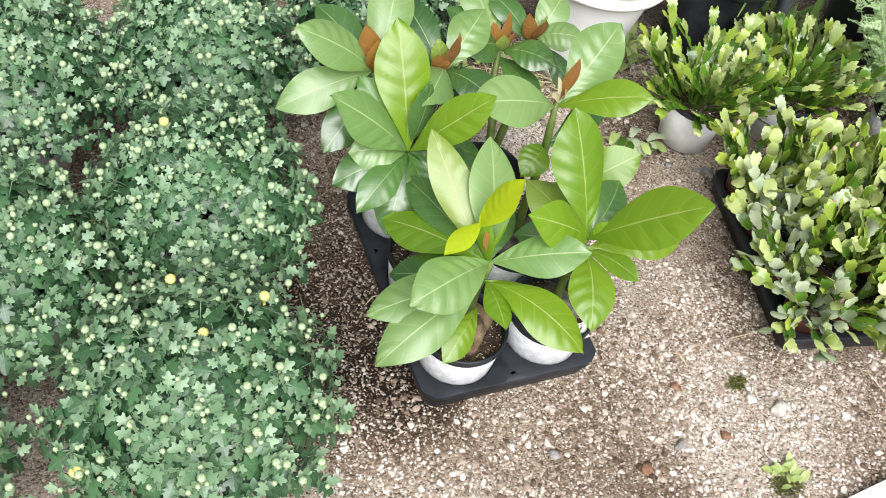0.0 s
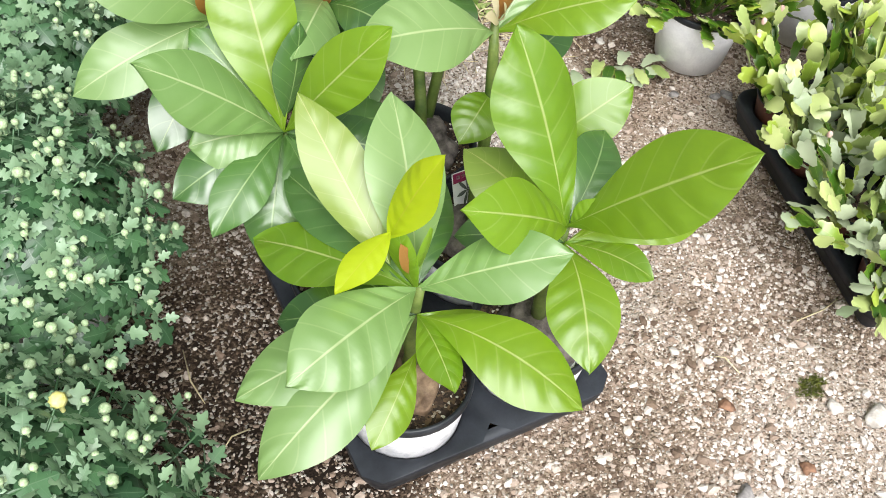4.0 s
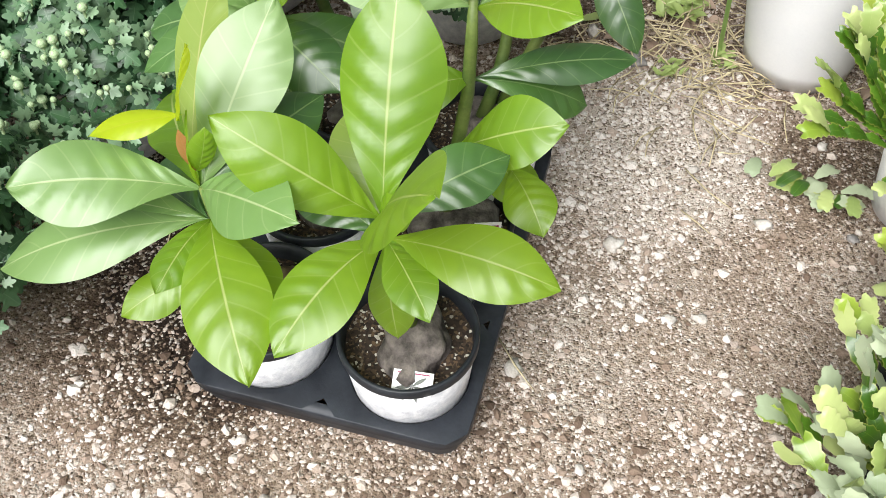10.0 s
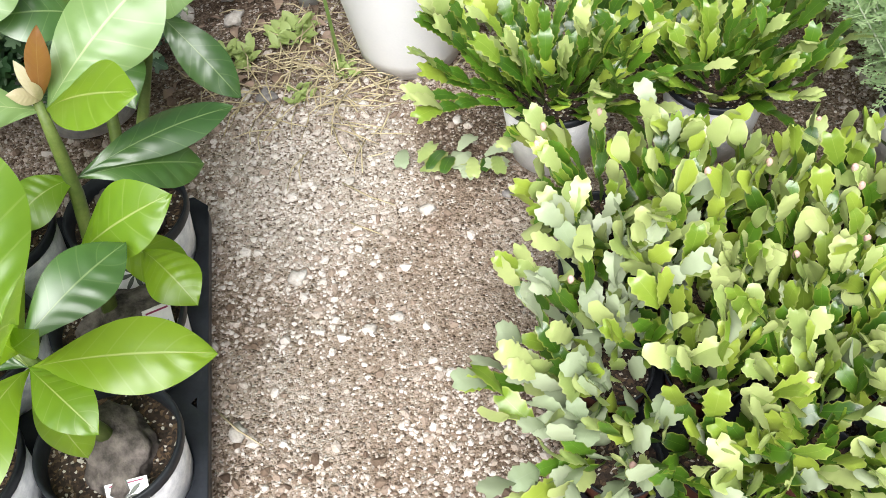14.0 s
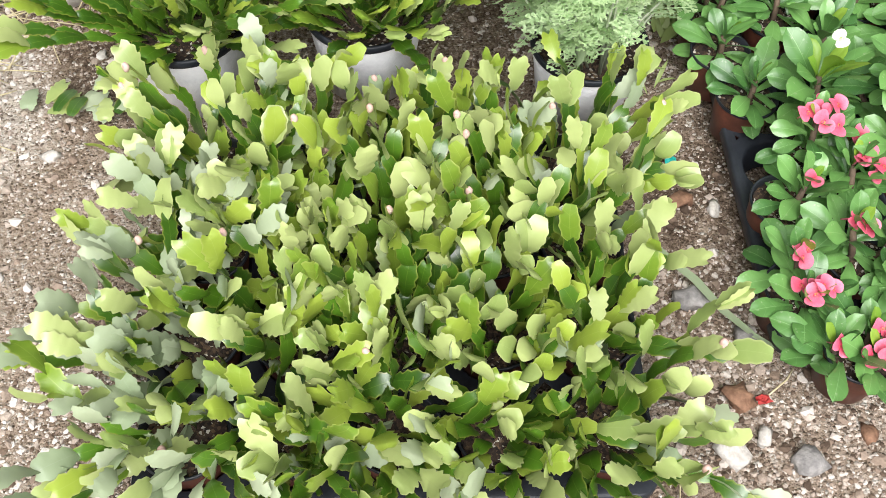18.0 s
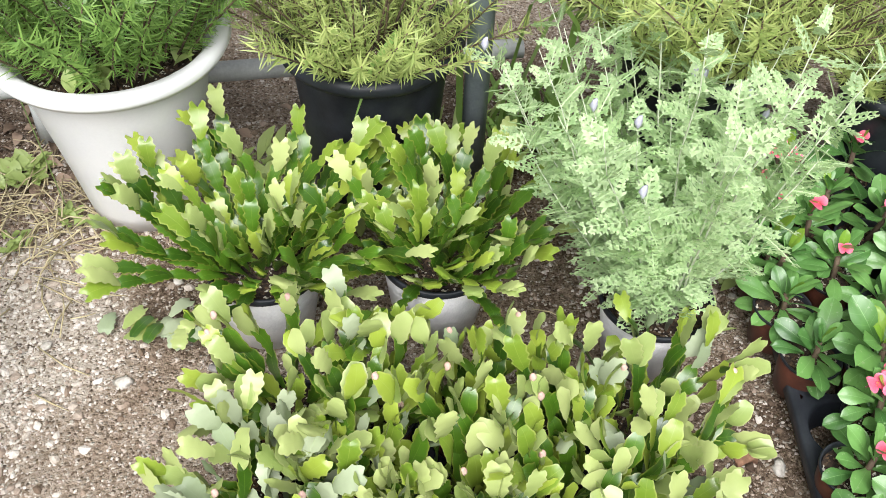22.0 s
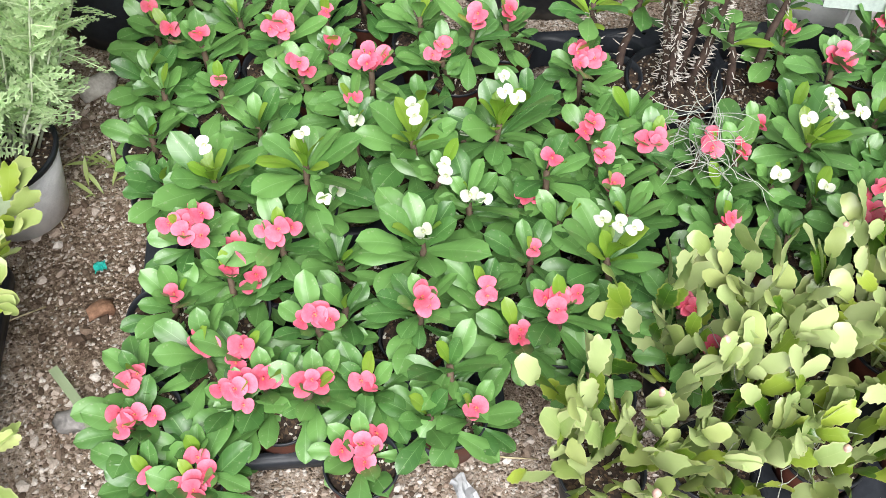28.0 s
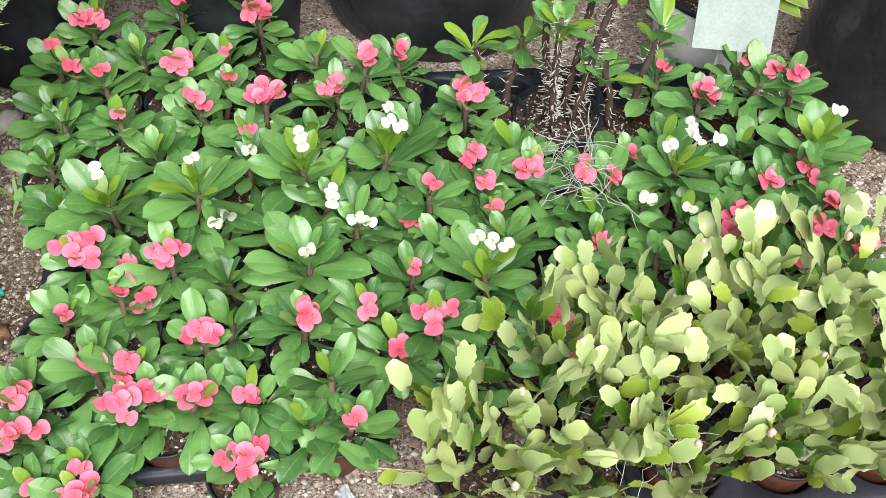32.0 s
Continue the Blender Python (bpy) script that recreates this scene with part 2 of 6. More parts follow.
def soil_mat():
    m, t, n, l, b = mat_base("potting_soil")
    co = n.new("ShaderNodeTexCoord").outputs["Object"]
    v = n.new("ShaderNodeTexVoronoi")
    v.inputs["Scale"].default_value = 300.0
    l.new(co, v.inputs["Vector"])
    sep = n.new("ShaderNodeSeparateColor")
    l.new(v.outputs["Color"], sep.inputs[0])
    r = ramp(n, [(0.0, (0.012, 0.008, 0.006)), (0.6, (0.045, 0.028, 0.018)), (0.90, (0.12, 0.075, 0.04)), (0.975, (0.55, 0.52, 0.45))])
    l.new(sep.outputs[0], r.inputs[0])
    l.new(r.outputs[0], b.inputs["Base Color"])
    b.inputs["Roughness"].default_value = 0.95
    bm = n.new("ShaderNodeBump")
    bm.inputs["Strength"].default_value, bm.inputs["Distance"].default_value = 1.0, 0.004
    l.new(sep.outputs[1], bm.inputs["Height"])
    l.new(bm.outputs[0], b.inputs["Normal"])
    return m


M_GROUND, M_PEBBLE, M_SOIL = ground_mat(), pebble_mat(), soil_mat()
M_WHITE = plain("chalky_white_pot", (0.76, 0.76, 0.77), (0.90, 0.90, 0.90), 34, 0.6, 0.5)
M_SPECK = plain("speckled_white_pot", (0.64, 0.66, 0.69), (0.90, 0.91, 0.92), 70, 0.55, 0.5)
M_BLACK = plain("black_plastic", (0.011, 0.013, 0.016), (0.034, 0.039, 0.047), 14, 0.45, 0.12, spec=0.35)
M_TRAY = plain("grey_black_tray", (0.010, 0.012, 0.016), (0.034, 0.039, 0.048), 9, 0.45, 0.15, spec=0.35)
M_BROWNPOT = plain("red_brown_pot", (0.06, 0.020, 0.012), (0.14, 0.045, 0.027), 20, 0.5, 0.1)
M_CREAM = plain("cream_resin_pot", (0.84, 0.85, 0.86), (0.90, 0.90, 0.90), 6, 0.45, 0.05)
M_PIPE = plain("weathered_pvc", (0.45, 0.47, 0.47), (0.62, 0.64, 0.64), 10, 0.5, 0.1)
M_POLE = plain("galvanised_steel", (0.17, 0.21, 0.23), (0.31, 0.36, 0.38), 16, 0.45, 0.1, 0.25)
M_CAUDEX = plain("corky_caudex", (0.030, 0.024, 0.021), (0.21, 0.18, 0.16), 46, 0.8, 1.0, 0, 130)
M_CAUDEX2 = plain("tan_caudex", (0.10, 0.06, 0.035), (0.36, 0.25, 0.16), 34, 0.75, 0.9, 0, 150)
M_STEM = plain("green_stem", (0.065, 0.115, 0.02), (0.16, 0.21, 0.05), 30, 0.5, 0.2)
M_BARK = plain("brown_stem", (0.07, 0.045, 0.03), (0.17, 0.12, 0.08), 40, 0.8, 0.5)
M_TAG = plain("white_tag", (0.70, 0.70, 0.69), (0.80, 0.80, 0.79), 12, 0.4, 0.03)
M_CARD = plain("pale_green_card", (0.25, 0.31, 0.28), (0.35, 0.41, 0.37), 10, 0.75, 0.03)
M_TAGINK = plain("tag_print", (0.05, 0.055, 0.05), (0.12, 0.14, 0.11), 60, 0.5, 0.0)
M_TAGRED = plain("tag_maroon", (0.20, 0.01, 0.06), (0.26, 0.02, 0.08), 20, 0.45, 0.0)
M_LEAF = leaf_mat("glossy_leaf", (0.100, 0.235, 0.009), (0.215, 0.365, 0.016), (0.50, 0.58, 0.20), 0.42, 0.75, 0.42, 0.30, lateral=7.0, coat=0.42, bump=0.2, backlit=(0.50, 0.78, 0.03))
M_LEAFP = leaf_mat("pale_bloomed_leaf", (0.150, 0.290, 0.070), (0.235, 0.375, 0.125), (0.50, 0.60, 0.30), 0.42, 0.7, 0.30, 0.30, lateral=7.0, coat=0.42, bump=0.2)
# Low and inner leaves: deep green, darkened further to carry the shade between leaves
M_LEAFD = leaf_mat("deep_green_shaded_leaf", (0.020, 0.075, 0.014), (0.072, 0.175, 0.030), (0.30, 0.42, 0.16), 0.38, 0.6, 0.15, 0.35, lateral=7.0, coat=0.7, bump=0.2)
M_LEAFO = leaf_mat("olive_young_leaf", (0.20, 0.31, 0.05), (0.30, 0.40, 0.08), (0.58, 0.56, 0.24), 0.38, 0.6, 0.35, 0.2, coat=0.3)
M_LEAFY = leaf_mat("yellow_leaf", (0.46, 0.58, 0.012), (0.56, 0.66, 0.018), (0.62, 0.58, 0.08), 0.4, 0.5, 0.5, 0.2, coat=0.2, backlit=(0.72, 0.88, 0.03))
M_LEAFR = leaf_mat("bronze_shoot", (0.17, 0.060, 0.018), (0.40, 0.19, 0.05), (0.46, 0.28, 0.12), 0.30, 0.4, 0.4, 0.35, coat=0.3)
M_LEAFC = leaf_mat("cream_shoot", (0.38, 0.30, 0.15), (0.58, 0.52, 0.34), (0.5, 0.38, 0.2), 0.4, 0.3, 0.3, 0.35)
# Lower leaves: colour darkened for the shade in the gaps between shoots
M_CHRYS = leaf_mat("shaded_chrysanthemum_leaf", (0.010, 0.046, 0.018), (0.060, 0.150, 0.058), (0.18, 0.28, 0.16), 0.45, 0.35, 0.05, 0.4, 4, island=True, bump=0.06, coat=0.08)
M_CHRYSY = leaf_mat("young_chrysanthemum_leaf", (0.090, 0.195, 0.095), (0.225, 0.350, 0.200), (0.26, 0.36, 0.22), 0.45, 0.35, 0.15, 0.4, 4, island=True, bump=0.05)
M_BUD = plain("cream_bud", (0.26, 0.40, 0.19), (0.52, 0.61, 0.39), 300, 0.6, 0.3)
M_BUDY = plain("yellow_bud", (0.62, 0.60, 0.16), (0.75, 0.72, 0.32), 90, 0.6, 0.3)
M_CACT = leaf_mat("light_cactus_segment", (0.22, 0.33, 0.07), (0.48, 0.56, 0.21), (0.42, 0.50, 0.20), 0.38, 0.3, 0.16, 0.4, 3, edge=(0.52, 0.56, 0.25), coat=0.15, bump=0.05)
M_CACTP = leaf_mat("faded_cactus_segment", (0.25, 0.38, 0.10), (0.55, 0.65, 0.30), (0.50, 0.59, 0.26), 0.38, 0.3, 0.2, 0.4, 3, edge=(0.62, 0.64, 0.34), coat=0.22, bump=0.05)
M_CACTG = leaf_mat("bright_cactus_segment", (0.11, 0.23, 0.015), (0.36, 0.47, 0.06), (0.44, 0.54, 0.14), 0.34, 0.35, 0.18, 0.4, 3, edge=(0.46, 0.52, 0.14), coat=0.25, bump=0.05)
# Dark green for inner joints; shade deep in the clump is mixed into it
M_CACTD = leaf_mat("dark_shaded_cactus_segment", (0.012, 0.055, 0.004), (0.080, 0.190, 0.012), (0.24, 0.36, 0.06), 0.33, 0.4, 0.12, 0.4, 3, edge=(0.30, 0.33, 0.06), coat=0.25, bump=0.05)
M_CACTS = leaf_mat("silvery_cactus_segment", (0.26, 0.35, 0.19), (0.48, 0.55, 0.36), (0.45, 0.5, 0.36), 0.45, 0.25, 0.2, 0.4, 3, bump=0.05)
M_PINKTIP = plain("pink_bud_tip", (0.62, 0.36, 0.32), (0.74, 0.56, 0.46), 80, 0.5, 0.1)
M_EUPH = leaf_mat("milky_green_leaf", (0.018, 0.095, 0.018), (0.155, 0.335, 0.085), (0.27, 0.47, 0.18), 0.40, 0.55, 0.08, 0.42, 5, spot=0.25, bump=0.08, coat=0.12)
M_EUPHL = leaf_mat("fresh_green_leaf", (0.16, 0.34, 0.03), (0.30, 0.46, 0.06), (0.36, 0.5, 0.14), 0.38, 0.5, 0.28, 0.3, 5)
def bract_mat(name, lo, hi, heart):
    """Petal-like bracts round a small greenish heart, paler towards the rim."""
    m, t, n, l, b = mat_base(name)
    co = n.new("ShaderNodeTexCoord").outputs["Object"]
    away = n.new("ShaderNodeVectorMath")
    away.operation = "LENGTH"
    l.new(co, away.inputs[0])
    x = noise_tex(n, l, 260.0, 3, co)
    f = math_node(n, l, "ADD", math_node(n, l, "MULTIPLY", away.outputs["Value"], 62.0), math_node(n, l, "MULTIPLY", math_node(n, l, "SUBTRACT", x.outputs[0], 0.5), 0.7))
    r = ramp(n, [(0.10, heart), (0.22, lo), (0.95, hi)])
    l.new(f, r.inputs[0])
    pick = n.new("ShaderNodeObjectInfo").outputs["Random"]
    shade = n.new("ShaderNodeHueSaturation")
    val = n.new("ShaderNodeMapRange")
    val.inputs[3].default_value, val.inputs[4].default_value = 0.78, 1.08
    l.new(pick, val.inputs[0])
    l.new(val.outputs[0], shade.inputs["Value"])
    l.new(r.outputs[0], shade.inputs["Color"])
    l.new(shade.outputs[0], b.inputs["Base Color"])
    b.inputs["Roughness"].default_value = 0.55
    bm = n.new("ShaderNodeBump")
    bm.inputs["Strength"].default_value, bm.inputs["Distance"].default_value = 0.3, 0.001
    l.new(x.outputs[0], bm.inputs["Height"])
    l.new(bm.outputs[0], b.inputs["Normal"])
    return m


M_PINK = bract_mat("coral_pink_bract", (0.70, 0.060, 0.125), (0.86, 0.22, 0.32), (0.50, 0.30, 0.05))
M_WHITEFL = bract_mat("white_bract", (0.58, 0.64, 0.46), (0.76, 0.77, 0.70), (0.40, 0.46, 0.10))
M_LAV = leaf_mat("silver_fern_leaf", (0.33, 0.53, 0.22), (0.68, 0.83, 0.51), (0.6, 0.72, 0.5), 0.65, 0.2, 0.35, 0.4, 3, island=True)
M_LAVST = plain("pale_woolly_stem", (0.44, 0.50, 0.34), (0.62, 0.66, 0.52), 60, 0.8, 0.1)
M_LAVFL = plain("pale_lavender_flower", (0.42, 0.42, 0.55), (0.56, 0.55, 0.66), 90, 0.6, 0.1)
M_ROSE = leaf_mat("rosemary_needle", (0.03, 0.11, 0.015), (0.26, 0.43, 0.10), (0.2, 0.3, 0.1), 0.45, 0.2, 0.2, 0.4, 2, island=True)
M_ROSEY = leaf_mat("pale_rosemary_needle", (0.16, 0.27, 0.05), (0.50, 0.58, 0.20), (0.4, 0.45, 0.2), 0.45, 0.2, 0.25, 0.4, 2, island=True)
M_WEED = leaf_mat("weed_leaf", (0.20, 0.31, 0.07), (0.42, 0.52, 0.18), (0.4, 0.5, 0.2), 0.5, 0.4, 0.25, 0.4, 3, island=True)
M_WEED2 = leaf_mat("grass_blade", (0.14, 0.27, 0.06), (0.26, 0.42, 0.10), (0.3, 0.45, 0.16), 0.4, 0.3, 0.25, 0.4, 2)
M_STRAW = plain("dry_straw", (0.42, 0.35, 0.20), (0.66, 0.58, 0.38), 60, 0.85, 0.2)
M_MOSS = plain("moss", (0.06, 0.075, 0.012), (0.20, 0.22, 0.04), 120, 0.95, 0.2)
M_AIR = plain("silver_air_plant", (0.34, 0.36, 0.31), (0.50, 0.52, 0.46), 60, 0.8, 0.1)
M_THORN = plain("pale_thorn", (0.52, 0.47, 0.42), (0.70, 0.66, 0.60), 60, 0.7, 0.1)
M_THSTEM = plain("dark_thorny_stem", (0.05, 0.03, 0.025), (0.12, 0.08, 0.06), 60, 0.85, 0.4)
M_TEAL = plain("teal_plastic", (0.01, 0.30, 0.25), (0.03, 0.42, 0.36), 40, 0.35, 0.1)
M_FILM = plain("dusty_clear_film", (0.30, 0.31, 0.32), (0.50, 0.51, 0.52), 40, 0.3, 0.1)
M_REDBIT = plain("red_scrap", (0.35, 0.03, 0.03), (0.5, 0.07, 0.06), 40, 0.6, 0.1)
M_STONEW = plain("white_stone", (0.45, 0.41, 0.36), (0.72, 0.69, 0.64), 60, 0.85, 0.6)
M_STONEG = plain("grey_stone", (0.18, 0.17, 0.165), (0.36, 0.34, 0.32), 60, 0.85, 0.6)
M_STONEB = plain("brown_stone", (0.16, 0.08, 0.045), (0.32, 0.18, 0.11), 60, 0.85, 0.6)
M_PLANK = plain("pale_plank", (0.55, 0.53, 0.50), (0.70, 0.68, 0.65), 14, 0.7, 0.3)
M_VAR = leaf_mat("cream_edged_leaf", (0.10, 0.19, 0.03), (0.22, 0.32, 0.06), (0.3, 0.4, 0.12), 0.4, 0.4, 0.2, 0.3, 5, edge=(0.62, 0.60, 0.28))


# ---- mesh tools ----
def mesh_from(name, verts, faces, mat, uvs=None, smooth=True):
    me = bpy.data.meshes.new(name)
    me.from_pydata([tuple(v) for v in verts], [], faces)
    if uvs is not None:
        lay = me.uv_layers.new(name="UVMap")
        idx = np.empty(len(me.loops), dtype=np.int32)
        me.loops.foreach_get("vertex_index", idx)
        lay.data.foreach_set("uv", np.asarray(uvs, dtype=np.float32)[idx].ravel())
    me.polygons.foreach_set("use_smooth", [smooth] * len(me.polygons))
    me.materials.append(mat)
    me.update()
    return me


def part(name, data, parent, m=None, label=""):
    ob = new(name, data)
    ob.parent = parent
    if m is not None:
        ob.matrix_basis = m
    return tagged(ob, label)


def thing(name, m, label, category, group="", kind=""):
    ob = new(name)
    ob.empty_display_size = 0.05
    ob.matrix_basis = m
    return tagged(ob, label, category, group, kind)


def lathe(name, prof, mat, seg=40, wob=0.0, rng=None):
    """A turned shape from (radius, height) pairs; open where the radius is not zero."""
    verts, faces = [], []
    for r, z in prof:
        for k in range(seg):
            a = 2 * math.pi * k / seg
            rr = r * (1 + wob * math.sin(3 * a + 9 * z))
            verts.append((rr * math.cos(a), rr * math.sin(a), z))
    for i in range(len(prof) - 1):
        for k in range(seg):
            a, b = i * seg + k, i * seg + (k + 1) % seg
            faces.append((a, b, b + seg, a + seg))
    return mesh_from(name, verts, faces, mat)


def tube_data(pts, radii, seg=6):
    pts = [Vector(p) for p in pts]
    verts, faces = [], []
    for i, p in enumerate(pts):
        d = (pts[min(i + 1, len(pts) - 1)] - pts[max(i - 1, 0)]).normalized()
        s = d.cross(Vector((0.31, 0.95, 0.05)))
        s = s.normalized() if s.length > 1e-4 else Vector((1, 0, 0))
        u = s.cross(d)
        for k in range(seg):
            a = 2 * math.pi * k / seg
            verts.append(p + radii[i] * (math.cos(a) * s + math.sin(a) * u))
    for i in range(len(pts) - 1):
        for k in range(seg):
            a, b = i * seg + k, i * seg + (k + 1) % seg
            faces.append((a, b, b + seg, a + seg))
    faces.append(tuple(range(seg - 1, -1, -1)))
    faces.append(tuple(range(len(verts) - seg, len(verts))))
    return verts, faces


def tube(name, pts, radii, mat, seg=8):
    v, f = tube_data(pts, radii, seg)
    return mesh_from(name, v, f, mat)


class Pile:
    """Gathers many small pieces into one mesh."""

    def __init__(self):
        self.v, self.f, self.uv = [], [], []

    def add(self, verts, faces, uvs=None, m=None):
        o = len(self.v)
        self.v += [m @ Vector(p) for p in verts] if m is not None else list(verts)
        self.f += [tuple(o + k for k in face) for face in faces]
        self.uv += list(uvs) if uvs is not None else [(0.2, 0.5)] * len(verts)

    def mesh(self, name, mat, smooth=True):
        return mesh_from(name, self.v, self.f, mat, self.uv, smooth)


def blade(length, width, outline, rows=12, cols=6, arch=0.0, fold=0.15, curl=0.0, quilt=0.0, wave=0.0, twist=0.0, seed=0, thick=0.0, horn=0.0, ridges=7.0):
    """A leaf along +y, face up: verts, faces, uvs. outline(v) gives the half width from 0 to 1."""
    rng = random.Random(seed)
    ph = rng.uniform(0, 6.28)
    verts, faces, uvs = [], [], []
    for sidez in ((0,) if not thick else (1, -1)):
        o = len(verts)
        for i in range(rows + 1):
            v = i / rows
            w = max(outline(v), 0.004) * width / 2
            for j in range(cols + 1):
                u = 2 * j / cols - 1
                x = u * w
                z = arch * 4 * v * (1 - v) + fold * abs(x) - curl * x * x / max(width, 1e-4)
                z += wave * width * math.sin(7 * v + ph + (1.5 if u > 0 else 0)) * abs(u) ** 2
                z += quilt * width * (0.55 + 0.75 * math.sin(4.1 * v + ph + 2 * u)) * -math.sin(6.2832 * (ridges * v - 1.05 * abs(u))) * abs(u) * (1 - abs(u)) * 2
                z += sidez * thick * (1 - u * u) * min(1, 6 * v, 6 * (1 - v) + 0.2)
                a = twist * v
                verts.append((x * math.cos(a) - z * math.sin(a) * 0.3, v * length - horn * length * (1 - abs(u)) * max(0.0, (v - 0.8) / 0.2), z + x * math.sin(a)))
                uvs.append((0.5 + 0.5 * u, v))
        for i in range(rows):
            for j in range(cols):
                a = o + i * (cols + 1) + j
                q = (a, a + 1, a + cols + 2, a + cols + 1)
                faces.append(q if sidez >= 0 else q[::-1])
    return verts, faces, uvs


def obovate(v):
    return math.sin(math.pi * min(1, v ** 1.05)) ** 0.9 * (0.42 + 0.85 * v) / 0.9 if 0 < v < 1 else 0.0


def elliptic(v):
    return math.sin(math.pi * v ** 1.1) ** 0.85 if 0 < v < 1 else 0.0


def spoon(v):
    return (0.18 + 0.82 * min(1, v / 0.62) ** 1.35) * math.sqrt(max(0.0, 1 - (max(0, v - 0.60) / 0.40) ** 2.4))


def toothed(n, depth, tipw=0.5):
    def f(v):
        body = min(1.0, 0.30 + 2.2 * v) * (1 - (1 - tipw) * max(0, (v - 0.55) / 0.45) ** 2)
        saw = (v * n) % 1.0
        return body * (1 - depth + depth * saw) if v < 0.999 else tipw * 0.75
    return f


def clawed(a, b, tip, notch):
    """A flat joint with two pointed teeth on each side and a blunt end."""
    def f(v):
        marks = ((0.0, 0.26), (0.18, 0.50), (a - 0.16, 0.80), (a - 0.11, 0.80 - notch), (a + 0.04, 0.96), (a + 0.09, 0.96 - notch), (b - 0.01, 1.0), (b + 0.05, 0.96 - notch), (0.93, tip), (1.0, tip * 0.6))
        for (p, q), (r, w) in zip(marks, marks[1:]):
            if v <= r:
                return q + (w - q) * (v - p) / (r - p)
        return marks[-1][1]
    return f


def rounded(n, depth):
    def f(v):
        body = math.sqrt(max(0.0, 1 - ((v - 0.52) / 0.54) ** 2))
        return body * (1 - depth * (0.5 + 0.5 * math.cos(6.2832 * n * v)))
    return f


def aim(base, tip, face=(0.0, -0.5, 0.87), roll=0.0):
    """The pose that lays a blade from base towards tip with its upper face towards face."""
    base, tip = Vector(base), Vector(tip)
    y = (tip - base).normalized()
    z = Vector(face) - y * y.dot(Vector(face))
    z = z.normalized() if z.length > 1e-3 else Vector((0, -1, 0))
    x = y.cross(z)
    r = Matrix((x, y, z)).transposed().to_4x4()
    return Matrix.Translation(base) @ r @ Matrix.Rotation(radians(roll), 4, "Y")


def lump(name, r, mat, seed, squash=(1, 1, 0.8), rough=0.18, sub=3):
    """A stone or a caudex: a ball pushed in and out."""
    bm = bmesh.new()
    bmesh.ops.create_icosphere(bm, subdivisions=sub, radius=1.0)
    off = Vector((seed * 3.7, seed * 1.3, seed * 7.1))
    for v in bm.verts:
        k = 1 + rough * noise.noise(v.co * 1.3 + off) * 1.6 + rough * 0.5 * noise.noise(v.co * 3.5 + off)
        v.co = Vector((v.co.x * squash[0], v.co.y * squash[1], v.co.z * squash[2])) * (k * r)
    for f in bm.faces:
        f.smooth = True
    me = bpy.data.meshes.new(name)
    bm.to_mesh(me)
    bm.free()
    me.materials.append(mat)
    return me


def pot_parts(parent, r, rb, h, wall, rim, soil=0.82, lip=0.012, wallname="pot_wall", legs=False):
    """A plastic pot: outer wall, rolled rim, inner wall and the soil in it."""
    part(wallname, lathe(wallname, [(rb * 0.86, 0.0), (rb, 0.004), (rb + (r - rb) * 0.5, h * 0.5), (r * 0.985, h - lip), (r * 0.97, h - lip + 0.001)], wall, 44), parent)
    part("pot_rim", lathe("pot_rim", [(r * 0.99, h - lip), (r * 1.03, h - lip * 0.7), (r * 1.03, h - 0.002), (r * 1.01, h), (r * 0.965, h - 0.001), (r * 0.94, h - lip), (rb * 0.9 + (r - rb) * 0.6, h * 0.6)], rim, 44), parent)
    rs = rb + (r - rb) * soil - 0.003
    rng = random.Random(int(r * 1e4) + int(h * 1e3))
    verts, faces, seg = [(0, 0, h * soil + 0.004)], [], 28
    for i in range(1, 6):
        for k in range(seg):
            a = 6.2832 * k / seg
            verts.append((rs * i / 5 * math.cos(a), rs * i / 5 * math.sin(a), h * soil + rng.uniform(-0.003, 0.003)))
    for k in range(seg):
        faces.append((0, 1 + k, 1 + (k + 1) % seg))
    for i in range(4):
        for k in range(seg):
            a, b = 1 + i * seg + k, 1 + i * seg + (k + 1) % seg
            faces.append((a, a + seg, b + seg, b))
    part("soil", mesh_from("soil", verts, faces, M_SOIL), parent)


